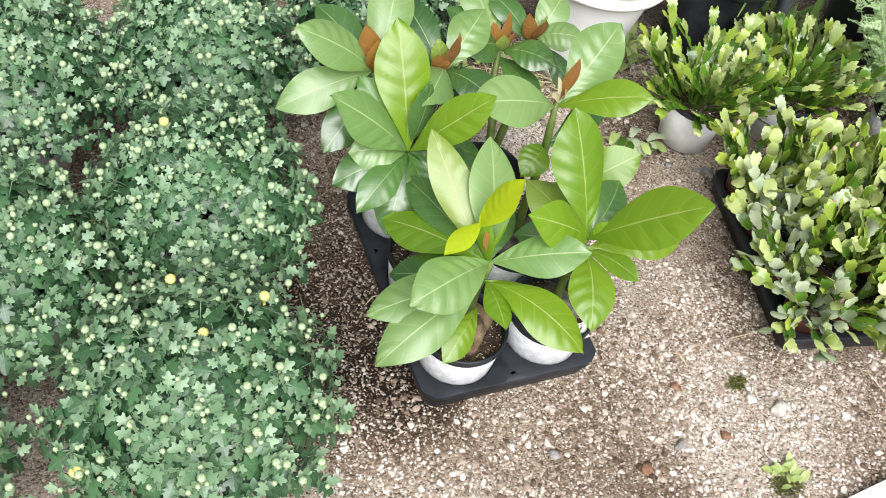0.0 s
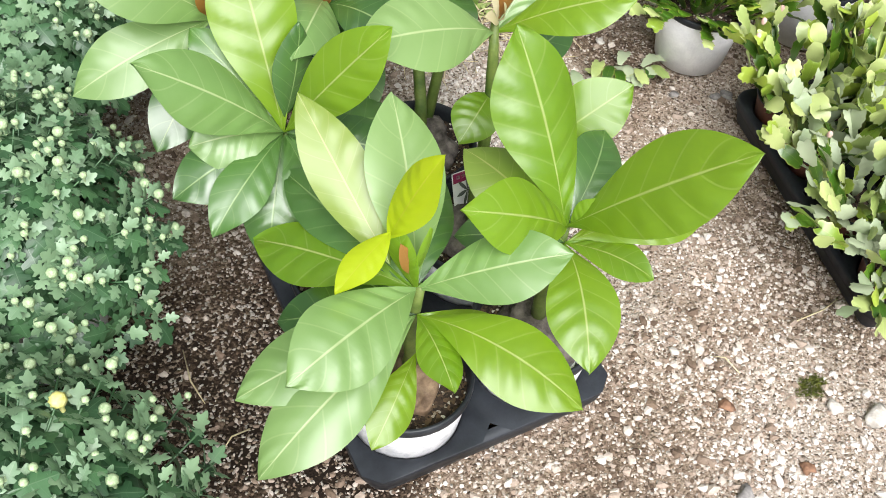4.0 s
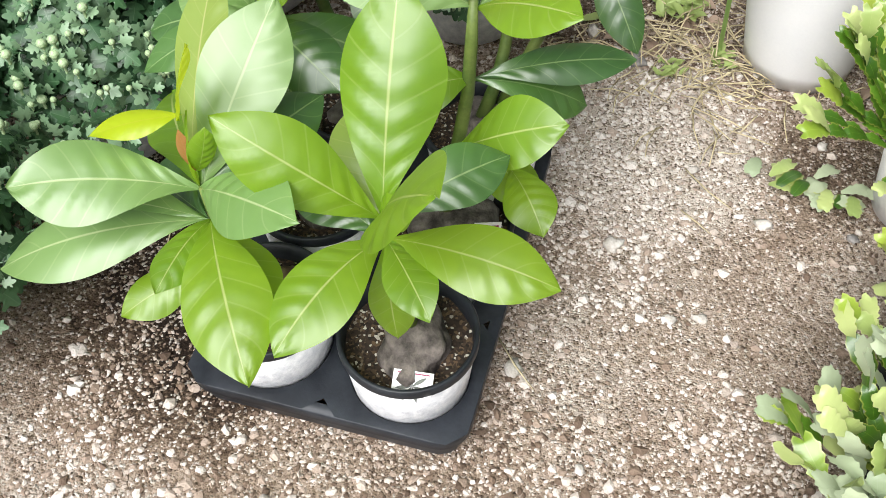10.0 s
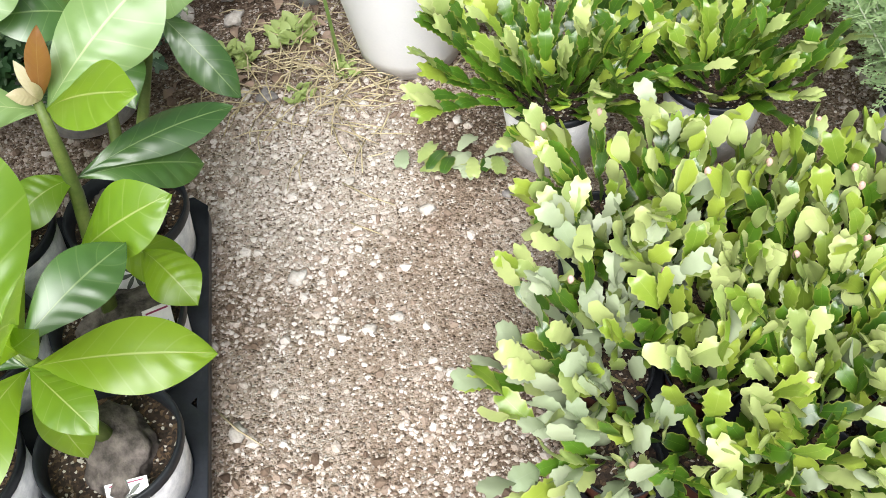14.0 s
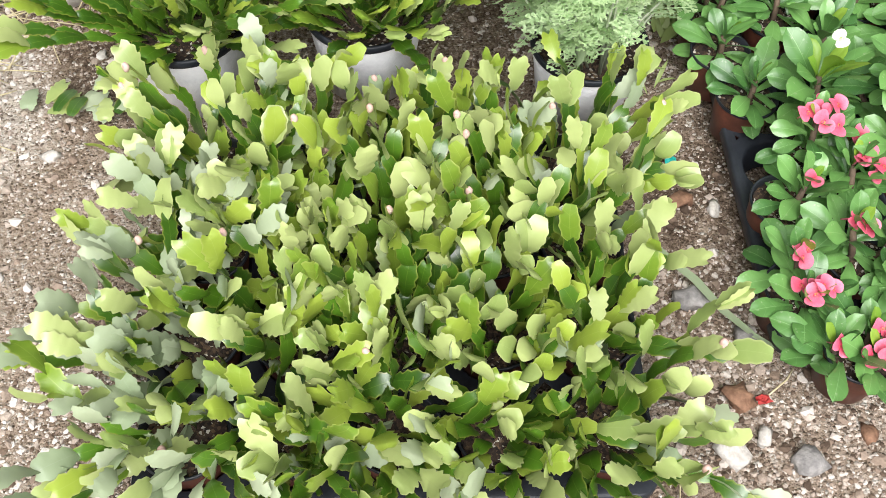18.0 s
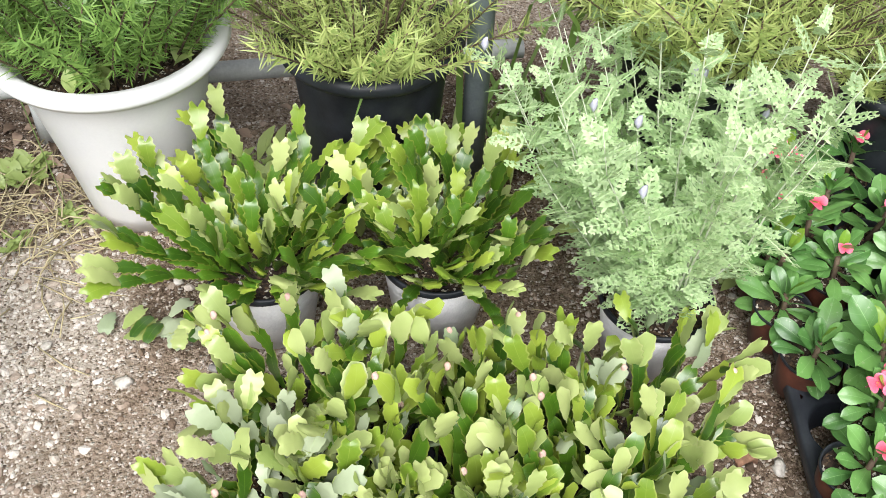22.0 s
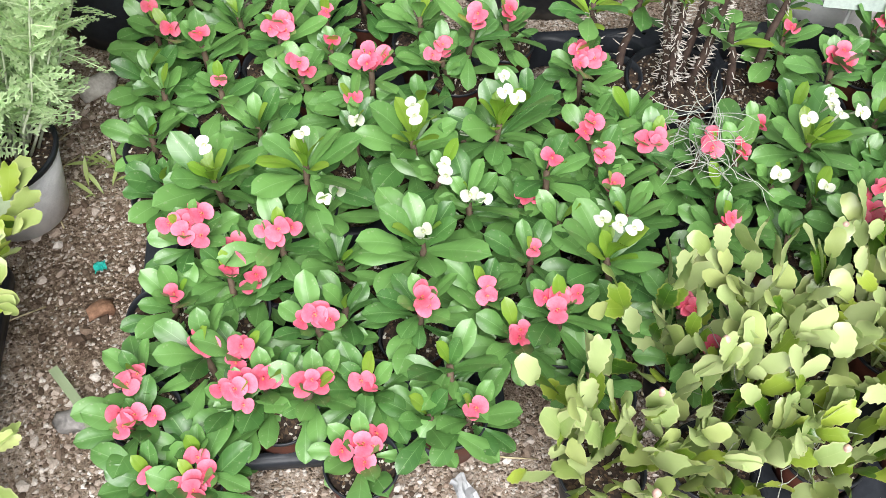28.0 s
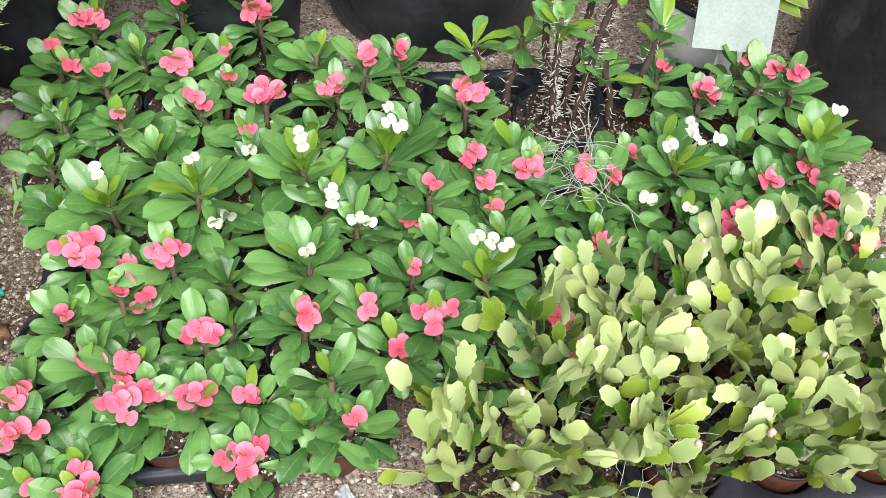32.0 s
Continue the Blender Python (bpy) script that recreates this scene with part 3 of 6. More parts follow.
def tray_mesh(name, nx, ny, px, py, hole, h, mat, flange=0.012):
    """A carrier tray: a deck with round holes, a cup wall under each, and a skirt round it."""
    p, seg = Pile(), 24
    for ix in range(nx):
        for iy in range(ny):
            cx, cy = (ix - (nx - 1) / 2) * px, (iy - (ny - 1) / 2) * py
            verts, faces = [], []
            for k in range(seg):
                a = 6.2832 * (k + 0.5) / seg
                c, s = math.cos(a), math.sin(a)
                q = 1 / max(abs(c), abs(s))
                verts += [(cx + c * q * px / 2, cy + s * q * py / 2, h), (cx + c * hole, cy + s * hole, h + 0.003), (cx + c * (hole - 0.004), cy + s * (hole - 0.004), h - 0.003), (cx + c * (hole - 0.012), cy + s * (hole - 0.012), 0.006)]
            for k in range(seg):
                a, b = 4 * k, 4 * ((k + 1) % seg)
                faces += [(a, b, b + 1, a + 1), (a + 1, b + 1, b + 2, a + 2), (a + 2, b + 2, b + 3, a + 3)]
            p.add(verts, faces)
    deck, p = p, Pile()
    X, Y = nx * px / 2, ny * py / 2
    ring, rc = [], min(px, py) * 0.22
    for sx, sy, a0 in ((1, 1, 0), (-1, 1, 90), (-1, -1, 180), (1, -1, 270)):
        for k in range(7):
            a = radians(a0 + 15 * k)
            ring.append((sx * (X - rc), sy * (Y - rc), math.cos(a), math.sin(a)))
    verts, faces, lv = [], [], [(-0.35 * rc, h - 0.001), (flange * 0.6, h), (flange, h - 0.004), (flange, h - 0.018), (flange - 0.005, h - 0.022), (flange - 0.012, 0.004)]
    for d, z in lv:
        verts += [(x + c * (rc + d), y + s * (rc + d), z) for x, y, c, s in ring]
    m = len(ring)
    for i in range(len(lv) - 1):
        for k in range(m):
            a, b = i * m + k, i * m + (k + 1) % m
            faces.append((a, a + m, b + m, b))
    p.add(verts, faces)
    made = deck.mesh("deck", mat), p.mesh("skirt", mat)
    bm = bmesh.new()
    bm.from_mesh(made[0])
    bmesh.ops.remove_doubles(bm, verts=bm.verts, dist=0.0004)
    bm.to_mesh(made[0])
    bm.free()
    return made


def tray_thing(name, made, m, label, group):
    t = thing(name, m, label, "tray", group)
    part("deck", made[0], t)
    part("skirt", made[1], t)
    return t


# ---- ground ----
def ground_z(x, y):
    near = 1.0 / (1.0 + (max(0.0, abs(x - 0.6) - 2.2) + max(0.0, abs(y - 0.8) - 1.6)))
    q = Vector((x * 2.3, y * 2.3, 0.0))
    return near * (0.006 * noise.noise(q) + 0.0035 * noise.noise(q * 4.1) + 0.0018 * noise.noise(q * 13.0)) - 0.004


def build_ground():
    xs = [-400, -60, -15, -5, -3] + list(np.arange(-2.2, 3.4, 0.0125)) + [4, 6, 16, 60, 400]
    ys = [-400, -60, -15, -5, -2, -1] + list(np.arange(-0.3, 2.6, 0.0125)) + [3, 4, 6, 16, 60, 400]
    verts = [(x, y, ground_z(x, y)) for y in ys for x in xs]
    n = len(xs)
    faces = [(j * n + i, j * n + i + 1, (j + 1) * n + i + 1, (j + 1) * n + i) for j in range(len(ys) - 1) for i in range(n - 1)]
    g = new("ground", mesh_from("ground", verts, faces, M_GROUND))
    tagged(g, "sandy brown ground strewn with pale gravel", "ground", kind="structure")


build_ground()


def build_gravel():
    rng = np.random.default_rng(4)
    bm = bmesh.new()
    bmesh.ops.create_icosphere(bm, subdivisions=1, radius=1.0)
    ico_v = np.array([v.co[:] for v in bm.verts])
    ico_f = np.array([[v.index for v in f.verts] for f in bm.faces])
    bm.free()
    count = 86000
    bare = ((-1.05, -0.62, 0.10, 1.30, 0.35), (-0.62, 0.62, 0.10, 1.52, 1.0), (0.98, 1.32, 0.22, 1.10, 1.0), (1.0, 2.5, 0.10, 0.36, 1.0), (2.3, 2.6, 0.3, 0.9, 0.8))
    trays = ((-0.40, -0.07, 0.54, 1.01), (0.47, 0.93, 0.36, 0.80), (1.20, 2.1, 0.36, 0.9))
    x = rng.uniform(-0.9, 2.6, count * 8)
    y = rng.uniform(-0.1, 1.75, count * 8)
    weight = np.full(len(x), 0.06)
    for x0, x1, y0, y1, w in bare:
        weight = np.where((x > x0) & (x < x1) & (y > y0) & (y < y1), w, weight)
    for x0, x1, y0, y1 in trays:
        weight = np.where((x > x0) & (x < x1) & (y > y0) & (y < y1), 0.01, weight)
    fine = np.zeros(len(x))
    for px, py, reach, amount in GROUND_ZONES:
        fine = np.where((amount < 0) & ((x - px) ** 2 + (y - py) ** 2 < (0.8 * reach) ** 2), 1.0, fine)
    weight *= np.where(fine > 0, 0.45, 1.0) * np.clip(1.0 - 1.0 * np.exp(-((x + 0.52) ** 2 + ((y - 0.82) * 0.8) ** 2) / 0.06), 0.04, 1.0)
    weight *= np.array([0.72 + 0.8 * noise.noise(Vector((a * 5.0, b * 5.0, 3.0))) for a, b in zip(x, y)]).clip(0.15, 1.0)
    keep = np.flatnonzero(rng.random(len(x)) < weight)[:count]
    x, y, fine, count = x[keep], y[keep], fine[keep], len(keep)
    size = (0.0010 + 0.0030 * rng.random(count) ** 2.0) * np.where(fine > 0, 0.75, 1.0)
    big = rng.random(count) < 0.03
    size[big] = rng.uniform(0.0045, 0.0085, big.sum())
    verts = np.empty((count, len(ico_v), 3), dtype=np.float32)
    for k in range(count):
        s = size[k] * rng.uniform(0.7, 1.35, 3) * (1, 1, 0.75)
        a = rng.uniform(0, 6.28)
        p = ico_v * s * rng.uniform(0.62, 1.3, (len(ico_v), 1))
        c, q = math.cos(a), math.sin(a)
        verts[k, :, 0] = p[:, 0] * c - p[:, 1] * q + x[k]
        verts[k, :, 1] = p[:, 0] * q + p[:, 1] * c + y[k]
        verts[k, :, 2] = p[:, 2] + ground_z(x[k], y[k]) + s[2] * 0.15
    faces = (ico_f[None] + (np.arange(count) * len(ico_v))[:, None, None]).reshape(-1, 3)
    me = bpy.data.meshes.new("gravel")
    me.vertices.add(count * len(ico_v))
    me.vertices.foreach_set("co", verts.ravel())
    me.loops.add(faces.size)
    me.loops.foreach_set("vertex_index", faces.ravel().astype(np.int32))
    me.polygons.add(len(faces))
    me.polygons.foreach_set("loop_start", np.arange(0, faces.size, 3, dtype=np.int32))
    me.polygons.foreach_set("use_smooth", np.zeros(len(faces), dtype=bool))
    me.update(calc_edges=True)
    me.materials.append(M_PEBBLE)
    tagged(new("gravel", me), "loose pale and brown gravel scattered on sand", "gravel", kind="stuff")


build_gravel()


# ---- caudex plants with large glossy leaves ----
def big_leaf(parent, base, tip, width, mat=None, arch=0.02, face=(0.0, -0.5, 0.87), roll=0, seed=0, shape=obovate, fold=0.12, name="leaf"):
    o = parent.matrix_basis.translation
    length = (Vector(tip) - Vector(base)).length
    rng = random.Random(seed * 7 + 3)
    v, f, u = blade(length, width, shape, 42, 10, arch, fold, 0.35 + 0.5 * rng.random(), 0.030, 0.05, rng.uniform(-0.18, 0.18), seed, ridges=7.0)
    me = mesh_from(name, v, f, mat or M_LEAF, u)
    part(name, me, parent, Matrix.Translation(-o) @ aim(base, tip, face, roll))


def caudex_plant(x, y, z, stem, mat=M_CAUDEX, seed=0, r=0.083, h=0.125, size=0.046, label=""):
    t = thing("caudex_plant", pose(x, y, z), label or "glossy large-leaved caudex plant in a white pot with black rim", "potted plant", "caudex plants in the carrier tray")
    pot_parts(t, r, r * 0.86, h, M_SPECK, M_BLACK, 0.8, 0.02)
    part("caudex", lump("caudex", size, mat, seed + 1, (1.14, 0.90, 0.74), 0.30, 4), t, pose(0.008, 0.002, h * 0.8 + size * 0.26, 0, 0, seed * 50), "rough woody caudex like a stone")
    top = Vector(stem) - Vector((x, y, z))
    b = Vector((0, 0, h * 0.8 + size * 0.75))
    pts = [b + (top - b) * k / 5 + Vector((math.sin(k * 1.3 + seed) * 0.004, 0, 0)) for k in range(6)]
    part("stem", tube("stem", pts, [0.011, 0.009, 0.0085, 0.008, 0.0075, 0.005], M_STEM, 10), t)
    return t


def tag_card(parent, x, y, z, rx, ry, rz, w=0.036, h=0.055, red=False):
    bm = bmesh.new()
    bmesh.ops.create_cube(bm, size=1.0)
    bmesh.ops.scale(bm, vec=(w, 0.0012, h), verts=bm.verts)
    bmesh.ops.translate(bm, vec=(0, 0, h / 2), verts=bm.verts)
    me = bpy.data.meshes.new("name_tag")
    bm.to_mesh(me)
    bm.free()
    me.materials.append(M_TAG)
    card = part("name_tag", me, parent, pose(x, y, z, rx, ry, rz), "white printed plastic name tag")

    def bar(cx, cz, bw, bh, m):
        q = [(cx - bw / 2, -0.0011, cz - bh / 2), (cx + bw / 2, -0.0011, cz - bh / 2), (cx + bw / 2, -0.0011, cz + bh / 2), (cx - bw / 2, -0.0011, cz + bh / 2)]
        part("print", mesh_from("print", q, [(0, 1, 2, 3)], m, smooth=False), card)

    if red:
        bar(0, h * 0.84, w * 0.98, h * 0.28, M_TAGRED)
        for k in range(4):
            bar((k - 1.5) * w * 0.2, h * 0.85, w * 0.12, h * 0.11, M_TAG)
    else:
        bar(0, h * 0.90, w * 0.8, h * 0.05, M_TAGRED)
    p = Pile()
    for k in range(7):
        v, f, u = blade(w * 0.42, w * 0.10, elliptic, 4, 2)
        p.add(v, f, u, Matrix.Translation((0, -0.0013, h * 0.42)) @ Matrix.Rotation(radians(90), 4, "X") @ Matrix.Rotation(radians(k * 51), 4, "Z"))
    part("picture", p.mesh("picture", M_TAGINK), card)


TRAY_Z = 0.024
tray_six = tray_mesh("carrier_tray", 2, 3, 0.183, 0.178, 0.079, 0.058, M_TRAY, 0.001)
tray_thing("carrier_tray", tray_six, pose(-0.232, 0.770, 0.0, 0, 0, -3), "black plastic carrier tray holding six white pots", "carrier trays")

# front left plant
A = caudex_plant(-0.333, 0.597, TRAY_Z, (-0.348, 0.560, 0.385), M_CAUDEX2, 1)
c = (-0.348, 0.562, 0.380)
low = (-0.347, 0.560, 0.335)
big_leaf(A, c, (-0.302, 0.716, 0.510), 0.092, M_LEAFP, 0.012, (0.1, -0.75, 0.6), 0, 11)
big_leaf(A, (-0.365, 0.590, 0.40), (-0.386, 0.766, 0.500), 0.066, M_LEAFO, 0.008, (-0.3, -0.7, 0.6), 0, 12, elliptic)
big_leaf(A, (-0.364, 0.592, 0.452), (-0.445, 0.550, 0.447), 0.036, M_LEAFY, 0.006, (0.1, -0.4, 0.9), 15, 13, elliptic)
big_leaf(A, (-0.367, 0.590, 0.445), (-0.322, 0.570, 0.566), 0.050, M_LEAFY, 0.006, (-0.92, -0.18, 0.33), 0, 14, elliptic)
big_leaf(A, c, (-0.357, 0.590, 0.462), 0.036, M_LEAF, 0.006, (-0.9, -0.3, 0.3), 0, 30, elliptic)
big_leaf(A, c, (-0.520, 0.500, 0.410), 0.092, M_LEAFP, 0.022, (-0.1, -0.3, 0.95), 0, 15)
big_leaf(A, low, (-0.566, 0.482, 0.288), 0.088, M_LEAFP, 0.028, (-0.2, -0.3, 0.9), 0, 16)
big_leaf(A, low, (-0.556, 0.560, 0.318), 0.080, M_LEAFP, 0.02, (-0.1, -0.2, 0.95), 0, 17)
big_leaf(A, c, (-0.212, 0.490, 0.448), 0.078, M_LEAFP, 0.018, (0.0, -0.4, 0.9), 0, 18)
big_leaf(A, low, (-0.245, 0.385, 0.325), 0.088, M_LEAF, 0.03, (0.15, -0.35, 0.9), 0, 19)
big_leaf(A, low, (-0.361, 0.452, 0.345), 0.046, M_LEAF, 0.012, (0.0, -0.3, 0.95), 0, 20)
big_leaf(A, (-0.35, 0.552, 0.27), (-0.440, 0.480, 0.240), 0.052, M_LEAF, 0.012, (-0.1, -0.4, 0.9), 0, 21)
big_leaf(A, c, (-0.463, 0.735, 0.330), 0.078, M_LEAF, 0.02, (0.0, -0.45, 0.9), 0, 22)
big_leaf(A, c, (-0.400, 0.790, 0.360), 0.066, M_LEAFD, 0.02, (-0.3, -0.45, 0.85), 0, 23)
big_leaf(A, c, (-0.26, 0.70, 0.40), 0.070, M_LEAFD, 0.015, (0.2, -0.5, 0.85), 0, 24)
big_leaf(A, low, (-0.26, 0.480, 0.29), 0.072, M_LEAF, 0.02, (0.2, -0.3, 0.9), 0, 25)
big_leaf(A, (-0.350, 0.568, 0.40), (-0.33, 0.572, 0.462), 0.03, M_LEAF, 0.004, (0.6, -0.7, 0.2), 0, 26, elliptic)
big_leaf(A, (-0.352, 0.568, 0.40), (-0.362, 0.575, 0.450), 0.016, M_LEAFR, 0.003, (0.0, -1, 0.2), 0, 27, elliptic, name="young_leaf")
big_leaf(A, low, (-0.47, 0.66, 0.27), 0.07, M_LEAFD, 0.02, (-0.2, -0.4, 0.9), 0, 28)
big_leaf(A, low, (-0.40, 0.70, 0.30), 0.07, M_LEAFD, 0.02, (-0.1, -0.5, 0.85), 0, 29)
tag_card(A, 0.03, -0.03, 0.095, -35, 0, 30)

# front right plant
B = caudex_plant(-0.150, 0.587, TRAY_Z, (-0.160, 0.568, 0.375), M_CAUDEX, 2, size=0.046)
c = (-0.160, 0.565, 0.378)
low = (-0.158, 0.562, 0.352)
big_leaf(B, c, (-0.168, 0.700, 0.565), 0.104, M_LEAF, 0.012, (0.0, -0.8, 0.55), 0, 31)
big_leaf(B, c, (-0.312, 0.553, 0.500), 0.078, M_LEAF, 0.024, (0.1, -0.6, 0.8), 0, 32)
big_leaf(B, c, (-0.072, 0.432, 0.585), 0.104, M_LEAF, 0.012, (-0.5, -0.2, 0.85), 0, 33)
big_leaf(B, low, (0.024, 0.530, 0.360), 0.076, M_LEAF, 0.024, (0.05, -0.35, 0.93), 0, 34)
big_leaf(B, low, (-0.140, 0.520, 0.235), 0.050, M_LEAF, 0.012, (0.0, -0.55, 0.8), 0, 35)
big_leaf(B, low, (-0.092, 0.478, 0.345), 0.052, M_LEAF, 0.014, (0.1, -0.3, 0.9), 0, 36)
big_leaf(B, low, (-0.225, 0.410, 0.345), 0.080, M_LEAF, 0.026, (-0.1, -0.35, 0.9), 0, 37)
big_leaf(B, c, (-0.05, 0.655, 0.40), 0.066, M_LEAFD, 0.02, (0.2, -0.4, 0.9), 0, 38)
big_leaf(B, low, (-0.27, 0.62, 0.36), 0.066, M_LEAFD, 0.02, (-0.1, -0.4, 0.9), 0, 39)
big_leaf(B, low, (-0.215, 0.70, 0.40), 0.085, M_LEAFO, 0.02, (0.0, -0.5, 0.85), 0, 40)
big_leaf(B, (-0.158, 0.562, 0.39), (-0.12, 0.545, 0.43), 0.04, M_LEAF, 0.01, (0.3, -0.5, 0.8), 20, 41, elliptic)
tag_card(B, 0.022, -0.078, 0.108, -58, 0, 3, 0.047, 0.030)

# back left plant
C = caudex_plant(-0.323, 0.775, TRAY_Z, (-0.380, 0.838, 0.370), M_CAUDEX, 3)
c = (-0.380, 0.838, 0.370)
big_leaf(C, c, (-0.529, 0.862, 0.515), 0.086, M_LEAFP, 0.018, (0.0, -0.5, 0.87), 0, 51)
big_leaf(C, c, (-0.372, 0.975, 0.560), 0.100, M_LEAF, 0.012, (-0.1, -0.7, 0.7), 0, 52)
big_leaf(C, c, (-0.277, 0.765, 0.548), 0.074, M_LEAF, 0.010, (-0.75, -0.45, 0.5), 0, 53)
big_leaf(C, c, (-0.491, 0.850, 0.385), 0.074, M_LEAFP, 0.018, (-0.1, -0.4, 0.9), 0, 54)
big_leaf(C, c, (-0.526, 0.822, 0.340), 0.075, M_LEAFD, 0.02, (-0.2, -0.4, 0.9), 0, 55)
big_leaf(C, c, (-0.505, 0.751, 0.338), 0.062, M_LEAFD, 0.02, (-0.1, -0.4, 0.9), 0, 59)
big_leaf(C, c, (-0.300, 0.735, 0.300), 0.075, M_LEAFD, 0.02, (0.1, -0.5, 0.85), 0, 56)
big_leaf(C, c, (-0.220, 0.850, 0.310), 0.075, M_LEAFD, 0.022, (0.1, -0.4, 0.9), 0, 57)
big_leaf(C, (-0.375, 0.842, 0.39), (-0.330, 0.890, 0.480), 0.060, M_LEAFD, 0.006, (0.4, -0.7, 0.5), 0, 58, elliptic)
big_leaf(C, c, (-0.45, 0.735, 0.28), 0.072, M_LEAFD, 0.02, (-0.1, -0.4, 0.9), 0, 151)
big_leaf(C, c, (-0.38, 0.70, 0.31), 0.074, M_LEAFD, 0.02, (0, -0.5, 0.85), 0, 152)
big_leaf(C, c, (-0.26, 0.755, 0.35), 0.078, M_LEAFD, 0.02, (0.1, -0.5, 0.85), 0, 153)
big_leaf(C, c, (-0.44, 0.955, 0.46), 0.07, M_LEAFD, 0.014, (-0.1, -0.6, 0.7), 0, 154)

# back right plant
D = caudex_plant(-0.141, 0.765, TRAY_Z, (-0.116, 0.806, 0.470), M_CAUDEX, 4)
c = (-0.116, 0.806, 0.455)
mid = (-0.117, 0.800, 0.36)
low = (-0.118, 0.792, 0.25)
big_leaf(D, c, (0.002, 0.708, 0.540), 0.074, M_LEAF, 0.012, (0.0, -0.35, 0.93), 0, 61)
big_leaf(D, c, (0.034, 0.890, 0.550), 0.100, M_LEAFP, 0.016, (-0.1, -0.5, 0.85), 0, 62)
big_leaf(D, c, (-0.300, 0.800, 0.505), 0.098, M_LEAFP, 0.022, (0.1, -0.5, 0.85), 0, 63)
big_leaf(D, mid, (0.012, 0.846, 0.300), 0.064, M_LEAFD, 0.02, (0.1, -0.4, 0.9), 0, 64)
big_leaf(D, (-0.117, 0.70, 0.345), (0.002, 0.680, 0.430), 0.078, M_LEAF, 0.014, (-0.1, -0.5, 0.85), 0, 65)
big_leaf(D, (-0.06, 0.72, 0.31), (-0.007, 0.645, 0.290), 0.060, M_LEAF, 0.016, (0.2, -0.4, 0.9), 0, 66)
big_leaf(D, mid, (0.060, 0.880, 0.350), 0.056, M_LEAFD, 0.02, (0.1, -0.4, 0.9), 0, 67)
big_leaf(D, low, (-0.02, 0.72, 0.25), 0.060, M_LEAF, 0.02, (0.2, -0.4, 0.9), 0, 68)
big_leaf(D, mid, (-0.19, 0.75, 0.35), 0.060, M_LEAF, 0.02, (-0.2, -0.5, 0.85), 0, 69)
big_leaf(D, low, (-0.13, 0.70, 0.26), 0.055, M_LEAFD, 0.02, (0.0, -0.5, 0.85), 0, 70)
for k, (dx, dy, dz, wd) in enumerate(((0.026, 0.012, 0.082, 0.026), (-0.010, 0.010, 0.048, 0.014), (-0.026, -0.010, 0.022, 0.018), (0.0, -0.008, 0.034, 0.011))):
    big_leaf(D, (-0.116, 0.806, 0.47), (-0.116 + dx, 0.806 + dy, 0.47 + dz), wd, M_LEAFR if k == 0 else M_LEAFC, 0.006, (0.1, -0.8, 0.5), 15 * k, 71 + k, elliptic, name="young_leaf")
tag_card(D, 0.052, -0.035, 0.095, -18, 12, 25)
tag_card(D, 0.02, 0.048, 0.11, -30, 20, 15, 0.06, 0.05, True)

# plants of the last row, the taller heads crowned with bronze shoots
def head(P, at, tips, shoot, seed):
    """A whorl of leaves round at, and a tuft of young leaves standing in it."""
    x, y, z = at
    for k, (tx, ty, tz, w, m) in enumerate(tips):
        big_leaf(P, (x, y, z - 0.006 * k), (tx, ty, tz), w, m, 0.02, (0, -0.45, 0.89), 0, seed + k)
    for k in range(4):
        a = k * 1.7 + seed
        big_leaf(P, (x, y, z - 0.01), (x + 0.026 * math.cos(a), y + 0.02 * math.sin(a), z + shoot * (1.0 - 0.16 * k)), shoot * 0.42, M_LEAFR if k != 2 else M_LEAFO, 0.006, (0.5 * math.cos(a), -0.8, 0.3), 0, seed + 30 + k, elliptic, name="young_leaf")


E = caudex_plant(-0.314, 0.953, TRAY_Z, (-0.399, 0.978, 0.440), M_CAUDEX, 5)
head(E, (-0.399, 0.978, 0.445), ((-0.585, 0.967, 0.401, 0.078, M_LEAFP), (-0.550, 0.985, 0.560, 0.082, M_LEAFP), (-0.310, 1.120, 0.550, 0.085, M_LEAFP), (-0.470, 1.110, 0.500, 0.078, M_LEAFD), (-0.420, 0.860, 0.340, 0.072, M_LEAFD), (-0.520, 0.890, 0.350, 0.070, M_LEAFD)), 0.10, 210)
part("stem", tube("stem", [(0.0, 0.01, 0.12), (0.03, 0.015, 0.25), (0.058, 0.025, 0.40)], [0.009, 0.008, 0.005], M_STEM, 10), E)
head(E, (-0.262, 0.978, 0.425), ((-0.352, 0.862, 0.455, 0.080, M_LEAFP), (-0.200, 0.870, 0.420, 0.075, M_LEAFD), (-0.150, 1.060, 0.480, 0.080, M_LEAFP), (-0.300, 1.140, 0.480, 0.078, M_LEAFD), (-0.250, 0.860, 0.330, 0.070, M_LEAFD)), 0.085, 250)
F = caudex_plant(-0.131, 0.943, TRAY_Z, (-0.094, 1.060, 0.372), M_CAUDEX, 6)
head(F, (-0.094, 1.060, 0.375), ((-0.210, 1.020, 0.430, 0.078, M_LEAFD), (-0.020, 0.960, 0.400, 0.070, M_LEAFD), (-0.130, 1.200, 0.460, 0.080, M_LEAFP), (-0.180, 1.150, 0.420, 0.072, M_LEAFD), (-0.060, 0.930, 0.330, 0.066, M_LEAFD)), 0.075, 290)
part("stem", tube("stem", [(0.01, 0.01, 0.12), (0.06, 0.05, 0.24), (0.110, 0.10, 0.37)], [0.009, 0.008, 0.005], M_STEM, 10), F)
